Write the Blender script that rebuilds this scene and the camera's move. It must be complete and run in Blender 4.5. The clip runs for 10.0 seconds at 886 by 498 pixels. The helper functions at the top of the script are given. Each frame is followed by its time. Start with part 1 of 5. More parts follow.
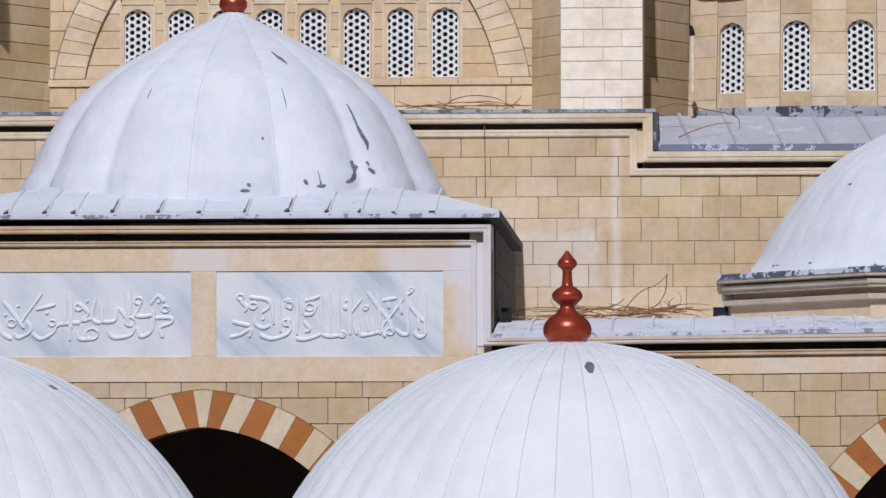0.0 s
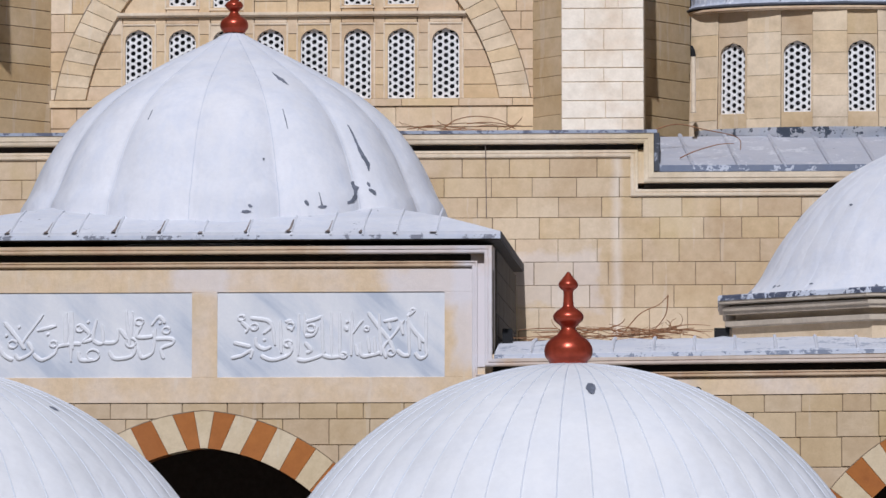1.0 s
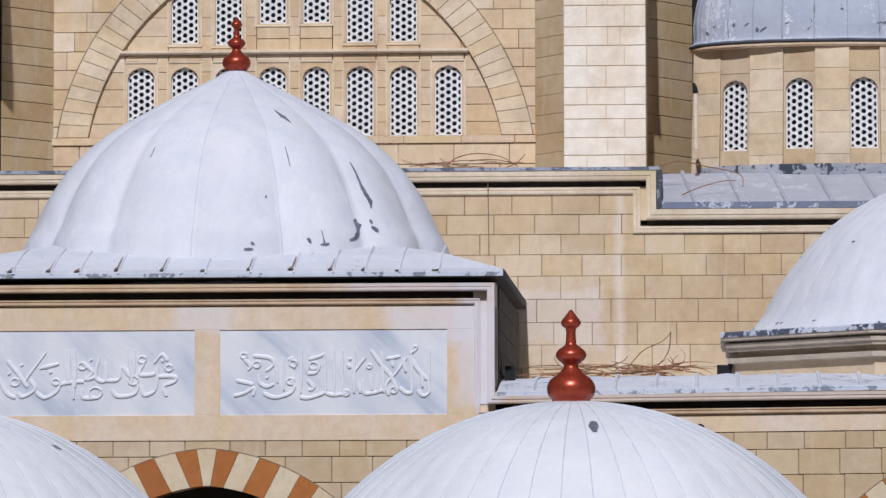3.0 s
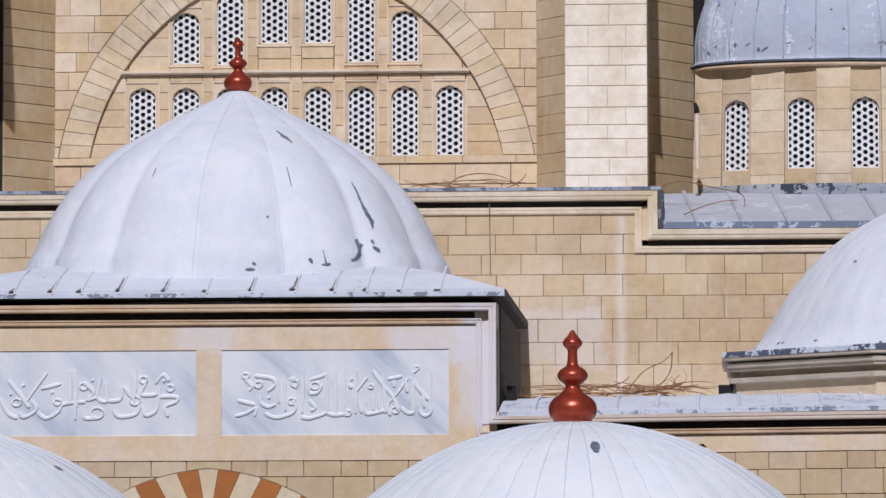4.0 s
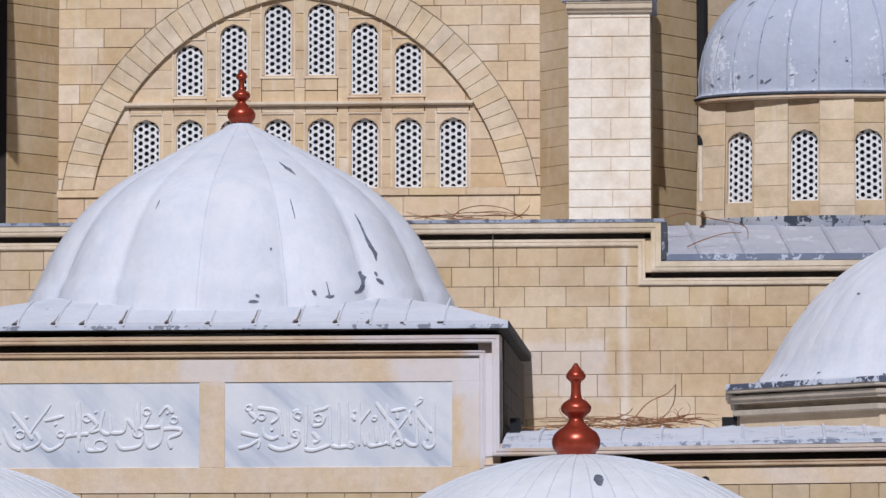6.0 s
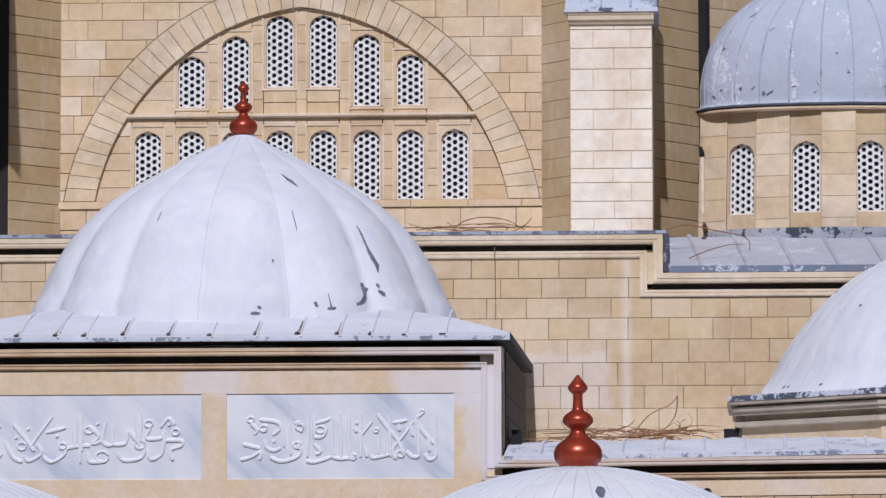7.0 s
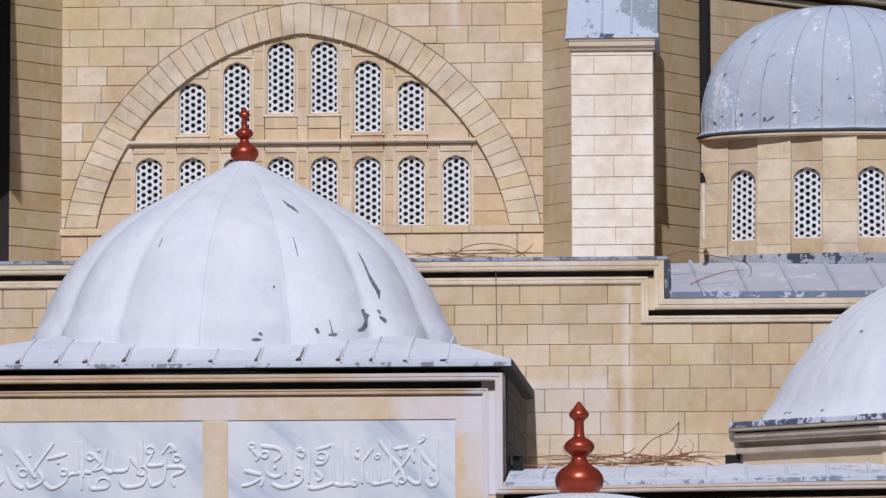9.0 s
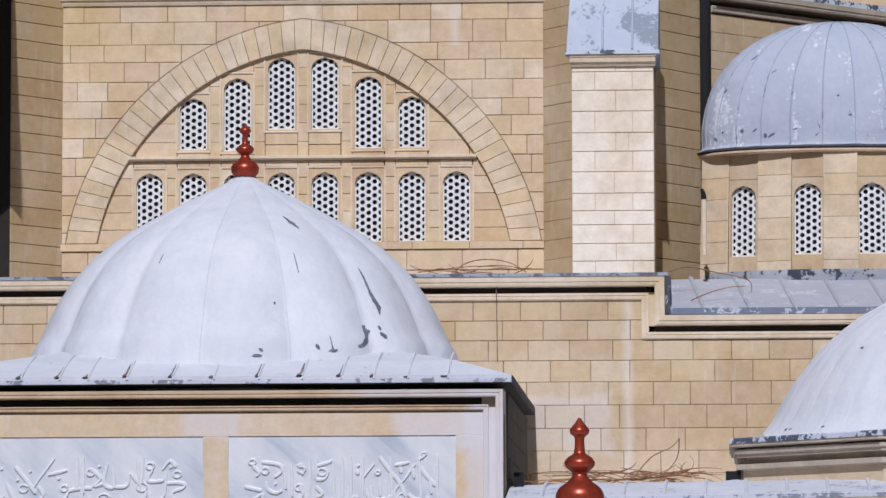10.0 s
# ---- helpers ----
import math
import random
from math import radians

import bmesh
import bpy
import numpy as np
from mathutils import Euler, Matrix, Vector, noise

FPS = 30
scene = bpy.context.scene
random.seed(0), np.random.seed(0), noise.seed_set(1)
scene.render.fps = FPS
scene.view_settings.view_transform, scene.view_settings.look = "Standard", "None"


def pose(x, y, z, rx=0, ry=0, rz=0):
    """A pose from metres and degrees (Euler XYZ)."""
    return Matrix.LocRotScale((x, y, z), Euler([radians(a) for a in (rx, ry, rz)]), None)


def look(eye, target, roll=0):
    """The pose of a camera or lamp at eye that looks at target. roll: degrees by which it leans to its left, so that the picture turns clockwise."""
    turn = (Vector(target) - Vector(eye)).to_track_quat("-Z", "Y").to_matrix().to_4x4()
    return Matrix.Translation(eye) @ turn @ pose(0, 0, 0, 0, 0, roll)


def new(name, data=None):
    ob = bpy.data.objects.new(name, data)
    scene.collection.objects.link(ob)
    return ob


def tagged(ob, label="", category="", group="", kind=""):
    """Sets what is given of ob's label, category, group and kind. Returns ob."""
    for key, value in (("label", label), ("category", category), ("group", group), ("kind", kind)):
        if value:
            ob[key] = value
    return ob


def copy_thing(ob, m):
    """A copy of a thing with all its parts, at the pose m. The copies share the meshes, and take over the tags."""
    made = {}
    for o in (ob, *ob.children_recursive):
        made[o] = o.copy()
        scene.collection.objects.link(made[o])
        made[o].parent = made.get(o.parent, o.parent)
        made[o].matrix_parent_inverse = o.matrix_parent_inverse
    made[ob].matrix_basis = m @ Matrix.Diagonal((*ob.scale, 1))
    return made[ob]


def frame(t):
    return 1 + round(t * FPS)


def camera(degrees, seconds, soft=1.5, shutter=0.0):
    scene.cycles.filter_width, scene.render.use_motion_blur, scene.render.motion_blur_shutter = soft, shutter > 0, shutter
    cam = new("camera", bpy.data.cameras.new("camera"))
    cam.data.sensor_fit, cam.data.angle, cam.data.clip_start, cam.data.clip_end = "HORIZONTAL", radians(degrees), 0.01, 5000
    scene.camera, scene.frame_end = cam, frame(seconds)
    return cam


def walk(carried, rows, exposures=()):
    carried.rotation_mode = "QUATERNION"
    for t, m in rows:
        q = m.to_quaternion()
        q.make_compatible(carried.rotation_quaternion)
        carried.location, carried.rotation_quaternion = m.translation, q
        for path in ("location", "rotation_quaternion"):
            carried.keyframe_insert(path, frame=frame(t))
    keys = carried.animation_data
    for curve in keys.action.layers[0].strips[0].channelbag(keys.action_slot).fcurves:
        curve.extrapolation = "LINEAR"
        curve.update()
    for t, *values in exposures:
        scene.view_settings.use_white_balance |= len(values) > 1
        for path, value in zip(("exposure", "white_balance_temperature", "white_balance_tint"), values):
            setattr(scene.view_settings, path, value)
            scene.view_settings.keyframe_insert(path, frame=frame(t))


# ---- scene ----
# ---- camera ----
LENS = 10.5362
cam = camera(LENS, 10.0)
# seconds, yaw, pitch, lean, height of the eye
ROWS = [
    (0, 3.3799, 3.5148, 0.0000, 9.0000),
    (0.5, 3.3861, 3.6383, 0.0122, 9.0052),
    (1, 3.3924, 3.7559, 0.0224, 9.0102),
    (1.5, 3.4027, 3.8629, 0.0338, 9.0147),
    (2, 3.4081, 3.9610, 0.0676, 9.0189),
    (2.5, 3.4151, 4.0697, 0.0831, 9.0235),
    (4, 3.4396, 4.4194, 0.1234, 9.0382),
    (4.5, 3.4495, 4.5192, 0.1269, 9.0425),
    (5, 3.4597, 4.6115, 0.1036, 9.0464),
    (5.5, 3.4701, 4.7093, 0.1362, 9.0505),
    (6, 3.4798, 4.7908, 0.1056, 9.0540),
    (7.5, 3.5101, 4.9911, 0.1109, 9.0624),
    (8, 3.5128, 5.0617, 0.1161, 9.0653),
    (8.5, 3.5143, 5.1404, 0.1297, 9.0687),
    (9, 3.5146, 5.2287, 0.1446, 9.0724),
    (9.5, 3.5157, 5.3193, 0.1482, 9.0762),
    (10, 3.5210, 5.4149, 0.1137, 9.0803)
]
walk(cam, [(t, pose(0, 0, z, 0, 0, yaw) @ pose(0, 0, 0, pitch) @ pose(0, 0, 0, 90, lean, 0)) for t, yaw, pitch, lean, z in ROWS],
     exposures=[(0.0, 0.03, 5720, 12), (3.0, 0.03, 5720, 12.5), (4.0, 0.03, 5700, 14), (5.0, 0.03, 5700, 13), (6.2, 0.03, 5700, 13), (7.5, 0.03, 5650, 17), (8.2, 0.02, 5680, 13.5), (10.0, 0.02, 5650, 14)])

# ---- world and sun ----
SUN_TO = Vector((-0.025, -0.72, 0.69)).normalized()
world = bpy.data.worlds.new("sky")
scene.world = world
world.use_nodes = True
sky = world.node_tree.nodes.new("ShaderNodeTexSky")
sky.sky_type = "NISHITA"
sky.sun_disc = False
sky.sun_elevation = math.asin(SUN_TO.z)
sky.sun_rotation = math.atan2(SUN_TO.x, SUN_TO.y)
world.node_tree.links.new(sky.outputs[0], world.node_tree.nodes["Background"].inputs[0])
world.node_tree.nodes["Background"].inputs[1].default_value = 0.012
sun_data = bpy.data.lights.new("sun", "SUN")
sun_data.energy, sun_data.angle, sun_data.color = 3.4, radians(0.6), (1.0, 0.965, 0.94)
sun = new("sun", sun_data)
sun.matrix_world = look(SUN_TO * 60, (0, 0, 0))


# ---- materials ----
def shader(name, rough=0.7, metal=0.0, spec=0.5):
    m = bpy.data.materials.new(name)
    m.use_nodes = True
    t = m.node_tree
    b = t.nodes["Principled BSDF"]
    b.inputs["Roughness"].default_value = rough
    b.inputs["Metallic"].default_value = metal
    b.inputs["Specular IOR Level"].default_value = spec
    return m, t, b


def n_noise(t, scale, detail=4, rough=0.55, vec=None):
    n = t.nodes.new("ShaderNodeTexNoise")
    n.inputs["Scale"].default_value = scale
    n.inputs["Detail"].default_value = detail
    n.inputs["Roughness"].default_value = rough
    if vec:
        t.links.new(vec, n.inputs["Vector"])
    return n.outputs["Fac"]


def n_ramp(t, fac, stops):
    r = t.nodes.new("ShaderNodeValToRGB")
    e = r.color_ramp.elements
    for i, (p, c) in enumerate(stops):
        el = e[i] if i < 2 else e.new(p)
        el.position, el.color = p, (*c, 1)
    t.links.new(fac, r.inputs[0])
    return r.outputs[0]


def n_mix(t, fac, a, b, mode="MIX"):
    m = t.nodes.new("ShaderNodeMix")
    m.data_type, m.blend_type = "RGBA", mode
    for sock, v in ((m.inputs[0], fac), (m.inputs[6], a), (m.inputs[7], b)):
        if isinstance(v, (int, float)):
            sock.default_value = v
        elif isinstance(v, tuple):
            sock.default_value = (*v, 1)
        else:
            t.links.new(v, sock)
    return m.outputs[2]


def n_math(t, op, a, b=0.0):
    m = t.nodes.new("ShaderNodeMath")
    m.operation = op
    for sock, v in zip(m.inputs, (a, b)):
        if isinstance(v, (int, float)):
            sock.default_value = v
        else:
            t.links.new(v, sock)
    return m.outputs[0]


def n_place(t, scale=(1, 1, 1)):
    g = t.nodes.new("ShaderNodeNewGeometry")
    m = t.nodes.new("ShaderNodeMapping")
    m.inputs["Scale"].default_value = scale
    t.links.new(g.outputs["Position"], m.inputs["Vector"])
    return m.outputs[0]


def n_bump(t, b, height, strength, dist=0.02):
    n = t.nodes.new("ShaderNodeBump")
    n.inputs["Strength"].default_value = strength
    n.inputs["Distance"].default_value = dist
    t.links.new(height, n.inputs["Height"])
    t.links.new(n.outputs[0], b.inputs["Normal"])


def stone(name, tones, stain=(0.30, 0.22, 0.13), rough=0.8, streak=None, gloss=0.4, wash=(0.79, 0.68, 0.54), washed=1.7, lichen=2.5, limed=(), drips=0.12):
    """Ashlar: a tone for each block, fine grain, broad stains and pale run-off marks."""
    m, t, b = shader(name, rough, 0.0, gloss)
    w = n_place(t)
    oi = t.nodes.new("ShaderNodeObjectInfo")
    base = n_ramp(t, oi.outputs["Random"], [(i / (len(tones) - 1), c) for i, c in enumerate(tones)])
    broad = n_noise(t, 1.3, 5, 0.6, w)
    fine = n_noise(t, 28, 6, 0.7, w)
    c = n_mix(t, n_math(t, "MULTIPLY", n_math(t, "MAXIMUM", n_math(t, "SUBTRACT", broad, 0.45), 0.0), 1.8), base, stain)
    pale = n_noise(t, 0.55, 5, 0.6, n_place(t, (1, 1, 0.7)))
    c = n_mix(t, n_math(t, "MULTIPLY", n_math(t, "MAXIMUM", n_math(t, "SUBTRACT", pale, 0.5), 0.0), washed), c, wash)
    blotch = n_noise(t, 6.0, 5, 0.65, w)
    c = n_mix(t, 0.5, c, n_ramp(t, blotch, [(0.3, (0.80, 0.76, 0.70)), (0.68, (1.08, 1.07, 1.06))]), "MULTIPLY")
    c = n_mix(t, 0.15, c, n_ramp(t, fine, [(0.3, (0.55, 0.5, 0.42)), (0.7, (1.15, 1.12, 1.08))]), "MULTIPLY")
    drip = n_noise(t, 1.0, 5, 0.6, n_place(t, (5, 5, 0.5)))
    c = n_mix(t, n_math(t, "MULTIPLY", n_math(t, "GREATER_THAN", drip, 0.62), drips), c, (0.75, 0.72, 0.66))
    moss = n_noise(t, 0.45, 4, 0.6, n_place(t, (1.2, 1, 0.6)))
    c = n_mix(t, n_math(t, "MINIMUM", n_math(t, "MULTIPLY", n_math(t, "MAXIMUM", n_math(t, "SUBTRACT", moss, 0.56), 0.0), lichen), 0.55), c, (0.50, 0.37, 0.12))
    for px, pz, rx, rz, strength in limed:
        g = t.nodes.new("ShaderNodeNewGeometry")
        s = t.nodes.new("ShaderNodeSeparateXYZ")
        t.links.new(g.outputs["Position"], s.inputs[0])
        u = n_math(t, "ABSOLUTE", n_math(t, "DIVIDE", n_math(t, "SUBTRACT", s.outputs[0], px), rx))
        v = n_math(t, "ABSOLUTE", n_math(t, "DIVIDE", n_math(t, "SUBTRACT", s.outputs[2], pz), rz))
        far = n_math(t, "ADD", n_math(t, "MAXIMUM", u, v), n_math(t, "MULTIPLY", n_math(t, "SUBTRACT", n_noise(t, 1.6, 5, 0.6, w), 0.5), 1.6))
        lime = n_math(t, "MINIMUM", n_math(t, "MULTIPLY", n_math(t, "MAXIMUM", n_math(t, "SUBTRACT", 1.2, far), 0.0), 1.1), strength)
        c = n_mix(t, lime, c, (0.72, 0.69, 0.72))
    if streak:
        g = t.nodes.new("ShaderNodeNewGeometry")
        s = t.nodes.new("ShaderNodeSeparateXYZ")
        t.links.new(g.outputs["Position"], s.inputs[0])
        wob = n_math(t, "MULTIPLY", n_math(t, "SUBTRACT", n_noise(t, 2.5, 4, 0.6, w), 0.5), 0.16)
        d = n_math(t, "ABSOLUTE", n_math(t, "ADD", n_math(t, "SUBTRACT", s.outputs[0], streak[0]), wob))
        f = n_math(t, "MAXIMUM", n_math(t, "SUBTRACT", 0.42, n_math(t, "MULTIPLY", d, 3.2)), 0.0)
        f = n_math(t, "MULTIPLY", f, n_math(t, "GREATER_THAN", s.outputs[2], streak[1]))
        c = n_mix(t, f, c, (0.80, 0.74, 0.68))
    t.links.new(c, b.inputs["Base Color"])
    n_bump(t, b, n_math(t, "ADD", fine, n_math(t, "MULTIPLY", blotch, 2.0)), 0.3, 0.012)
    return m


STREAK_X = -1.880
UPSTREAK_X, UPSTREAK_Z = -5.017, 20.856
TAN = [(0.575, 0.435, 0.265), (0.63, 0.485, 0.305), (0.585, 0.435, 0.25), (0.65, 0.52, 0.36), (0.55, 0.41, 0.255), (0.61, 0.475, 0.325)]
WALL = stone("tan_limestone", TAN, stain=(0.42, 0.28, 0.14), streak=(STREAK_X, -50.0), limed=((-3.0, 13.85, 0.7, 0.45, 0.28),))
UPPER = stone("upper_limestone", [(0.67, 0.50, 0.31), (0.74, 0.57, 0.36), (0.64, 0.46, 0.26), (0.78, 0.64, 0.47), (0.63, 0.46, 0.29), (0.71, 0.55, 0.38)], stain=(0.44, 0.29, 0.15), streak=(UPSTREAK_X, UPSTREAK_Z), lichen=2.2)
# Darker, yellower tone kept to the oblique pier faces.
OBLIQUE = stone("deep_yellow_limestone", [(0.53, 0.385, 0.215), (0.57, 0.43, 0.255), (0.50, 0.355, 0.19)], stain=(0.44, 0.29, 0.11))
VOUSS = stone("arch_limestone", [(0.70, 0.54, 0.35), (0.76, 0.62, 0.44), (0.72, 0.55, 0.34), (0.74, 0.62, 0.47)], lichen=0.6)
PIER = stone("pale_polished_limestone", [(0.91, 0.78, 0.62), (0.95, 0.85, 0.71), (0.92, 0.81, 0.66), (0.95, 0.86, 0.73)], stain=(0.62, 0.40, 0.20), rough=0.42, gloss=0.5)
TRIM = stone("trim_limestone", [(0.74, 0.60, 0.43), (0.78, 0.66, 0.50)], stain=(0.50, 0.34, 0.20))
FRAME = stone("frame_limestone", [(0.72, 0.55, 0.36), (0.75, 0.58, 0.39)], stain=(0.74, 0.66, 0.62), wash=(0.78, 0.71, 0.68), washed=2.2, limed=((-4.4, 13.35, 0.9, 0.4, 0.6), (-3.95, 12.9, 0.3, 0.8, 0.55), (-8.2, 13.5, 0.4, 0.3, 0.5)))
RUSTED = stone("rust_stained_limestone", [(0.66, 0.48, 0.31), (0.70, 0.53, 0.36)], stain=(0.40, 0.19, 0.09), limed=((-3.8, 12.9, 0.35, 1.3, 0.85), (-4.9, 13.85, 1.2, 0.1, 0.6), (1.0, 12.12, 5.0, 0.09, 0.35)))
# Near-black stone: shade of side wall, eaves and moulding gaps put into colour.
SHADESTONE = stone("shade_dark_limestone", [(0.056, 0.046, 0.037), (0.068, 0.056, 0.044), (0.048, 0.039, 0.032)], stain=(0.026, 0.022, 0.02), washed=0.0, lichen=0.0, drips=0.0)
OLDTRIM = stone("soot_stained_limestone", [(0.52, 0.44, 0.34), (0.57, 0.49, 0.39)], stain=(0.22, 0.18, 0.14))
REDST = stone("red_stone", [(0.40, 0.14, 0.028), (0.45, 0.165, 0.036), (0.36, 0.12, 0.025)], stain=(0.27, 0.075, 0.02), washed=0.1, lichen=0.0, drips=0.0)
CREAM = stone("cream_stone", [(0.66, 0.53, 0.34), (0.70, 0.58, 0.40)], stain=(0.55, 0.40, 0.22))
MORTAR = stone("brown_mortar", [(0.23, 0.17, 0.11), (0.25, 0.185, 0.12)], stain=(0.15, 0.11, 0.07), rough=0.95)
PAVING = stone("courtyard_paving", [(0.15, 0.14, 0.125), (0.18, 0.165, 0.15)], stain=(0.10, 0.09, 0.08))


def lead(name, paint, bare, worn, rough=0.72, run=1.0, specks=0.0, size=2.2, drips=2.2):
    """Sheet lead, with or without whitewash: worn spots show the bare metal."""
    m, t, b = shader(name, rough, 0.0, 0.25)
    w = n_place(t)
    broad = n_noise(t, 0.8, 4, 0.6, w)
    drip = n_noise(t, 1.0, 5, 0.65, n_place(t, (4, 4, 0.7)))
    fine = n_noise(t, 16, 5, 0.65, w)
    c = n_ramp(t, broad, [(0.3, tuple(v * 0.87 for v in paint)), (0.7, paint)])
    c = n_mix(t, n_math(t, "MULTIPLY", n_math(t, "MAXIMUM", n_math(t, "SUBTRACT", drip, 0.42), 0.0), drips), c, (paint[0] * 0.80, paint[1] * 0.835, paint[2] * 0.90))
    warm = n_noise(t, 0.9, 3, 0.5, n_place(t, (1.3, 1.3, 0.8)))
    c = n_mix(t, n_math(t, "MULTIPLY", n_math(t, "MAXIMUM", n_math(t, "SUBTRACT", warm, 0.5), 0.0), 1.6), c, (paint[0] * 1.02, paint[1] * 0.995, paint[2] * 0.95))
    mask = n_math(t, "GREATER_THAN", n_math(t, "ADD", n_math(t, "MULTIPLY", n_noise(t, size, 6, 0.7, n_place(t, (1, 1, run))), 0.7), n_math(t, "MULTIPLY", fine, 0.3)), worn)
    c = n_mix(t, mask, c, bare)
    if specks:
        c = n_mix(t, n_math(t, "GREATER_THAN", n_noise(t, 4.5, 6, 0.75, n_place(t, (1, 1, 0.6))), specks), c, (0.10, 0.11, 0.14))
    c = n_mix(t, 0.10, c, n_ramp(t, fine, [(0.3, (0.5, 0.5, 0.5)), (0.7, (1, 1, 1))]), "MULTIPLY")
    t.links.new(c, b.inputs["Base Color"])
    n_bump(t, b, n_math(t, "ADD", n_math(t, "MULTIPLY", n_noise(t, 1.5, 3, 0.5, w), 3.0), n_math(t, "MULTIPLY", fine, 0.08)), 0.45, 0.045)
    return m


WHITE = lead("whitewashed_lead", (0.735, 0.728, 0.752), (0.30, 0.31, 0.34), 0.70)
CHALK = lead("chalky_whitewashed_lead", (0.765, 0.758, 0.762), (0.30, 0.31, 0.34), 0.71, drips=0.9)
CHALKSEAM = lead("bluish_whitewashed_seam", (0.66, 0.675, 0.715), (0.40, 0.41, 0.45), 0.68)
SKIRT = lead("weathered_whitewashed_lead", (0.70, 0.70, 0.735), (0.26, 0.27, 0.31), 0.63)
EDGE = lead("flaking_lead_edge", (0.66, 0.68, 0.74), (0.10, 0.12, 0.16), 0.53)
FLAKED = lead("heavily_flaked_lead", (0.64, 0.66, 0.72), (0.09, 0.10, 0.14), 0.49)
BLUED = lead("flaking_blue_lead", (0.60, 0.63, 0.70), (0.23, 0.26, 0.33), 0.51)
WORN = lead("worn_whitewashed_lead", (0.70, 0.70, 0.735), (0.36, 0.385, 0.45), 0.575)
SEAM = lead("greyed_seam_lead", (0.60, 0.61, 0.665), (0.36, 0.37, 0.41), 0.66)
LIP = lead("chipped_lead_edge", (0.64, 0.66, 0.72), (0.24, 0.25, 0.29), 0.565)
CAPLEAD = lead("bluish_bare_lead", (0.36, 0.39, 0.46), (0.12, 0.13, 0.17), 0.52)
GREY = lead("grey_lead", (0.49, 0.515, 0.585), (0.64, 0.65, 0.69), 0.575, 0.6, 0.12, 0.68)
CAPSHEET = lead("patchy_grey_lead", (0.54, 0.57, 0.64), (0.27, 0.30, 0.34), 0.55, 0.6, 0.8, 0.0, 1.3)
NAVY = lead("navy_flaking_lead", (0.19, 0.215, 0.28), (0.50, 0.52, 0.58), 0.57)
# Flaking lead; its near-black tone holds the shade of roof edges.
RIM = lead("dark_edge_lead", (0.075, 0.078, 0.09), (0.30, 0.31, 0.35), 0.60)
HSEAM = lead("dull_grey_seam_lead", (0.41, 0.43, 0.49), (0.20, 0.21, 0.25), 0.56)
APRON = lead("grey_lead_apron", (0.47, 0.47, 0.51), (0.55, 0.55, 0.58), 0.57, 0.55, 1.0, 0.67)
BARE = lead("bare_lead_patch", (0.20, 0.21, 0.25), (0.13, 0.14, 0.17), 0.5)
RUST = lead("rusty_streak", (0.30, 0.24, 0.20), (0.17, 0.13, 0.11), 0.48)


def plain(name, colour, rough=0.6, metal=0.0, vary=0.25, scale=12):
    m, t, b = shader(name, rough, metal)
    f = n_noise(t, scale, 5, 0.65, n_place(t))
    c = n_ramp(t, f, [(0.3, tuple(v * (1 - vary) for v in colour)), (0.7, tuple(v * (1 + vary * 0.4) for v in colour))])
    t.links.new(c, b.inputs["Base Color"])
    n_bump(t, b, f, 0.2, 0.01)
    return m


FINIAL = plain("red_lacquered_copper", (0.40, 0.062, 0.028), 0.33, 0.55, 0.35, 9)
GRILLE = plain("white_plaster_grille", (0.80, 0.78, 0.75), 0.8)
GLASS = plain("dark_glass", (0.012, 0.012, 0.014), 0.3)
# Plaster coloured dark for the unlit depth behind arches and windows.
INSIDE = plain("unlit_interior", (0.12, 0.09, 0.075), 0.9)
# Near-black tone that paints the deep shade beside the left pier.
RECESS = plain("shade_dark_recess", (0.028, 0.019, 0.015), 0.95)
TWIG = plain("dry_twig", (0.30, 0.14, 0.06), 0.8, 0, 0.5, 30)
IRON = plain("blackened_iron", (0.008, 0.008, 0.009), 0.9)


def marble():
    m, t, b = shader("veined_marble", 0.35)
    w = n_place(t)
    turned, mp = t.nodes.new("ShaderNodeMapping"), t.nodes.new("ShaderNodeMapping")
    turned.inputs["Rotation"].default_value = (0, radians(-42), 0)
    mp.inputs["Scale"].default_value = (0.22, 1.0, 1.5)
    t.links.new(w, turned.inputs["Vector"])
    t.links.new(turned.outputs[0], mp.inputs["Vector"])
    vein = n_noise(t, 1.2, 6, 0.6, mp.outputs[0])
    c = n_ramp(t, vein, [(0.36, (0.56, 0.59, 0.65)), (0.43, (0.68, 0.695, 0.73)), (0.52, (0.76, 0.755, 0.765)), (0.7, (0.81, 0.80, 0.79))])
    cloud = n_noise(t, 1.1, 4, 0.5, n_place(t, (1.6, 1, 0.35)))
    c = n_mix(t, 0.6, c, n_ramp(t, cloud, [(0.38, (0.80, 0.83, 0.88)), (0.6, (1, 1, 1))]), "MULTIPLY")
    c = n_mix(t, 0.12, c, n_ramp(t, n_noise(t, 20, 5, 0.6, w), [(0.3, (0.6, 0.6, 0.62)), (0.7, (1, 1, 1))]), "MULTIPLY")
    t.links.new(c, b.inputs["Base Color"])
    n_bump(t, b, n_noise(t, 30, 4, 0.6, w), 0.15, 0.01)
    return m


MARBLE = marble()
CARVED = plain("carved_marble", (0.76, 0.755, 0.77), 0.5, 0, 0.08)


# ---- building helpers ----
def mesh_of(name, bm, material, smooth=False):
    bmesh.ops.recalc_face_normals(bm, faces=bm.faces[:])
    me = bpy.data.meshes.new(name)
    bm.to_mesh(me)
    bm.free()
    me.materials.append(material)
    if smooth:
        for p in me.polygons:
            p.use_smooth = True
    return me


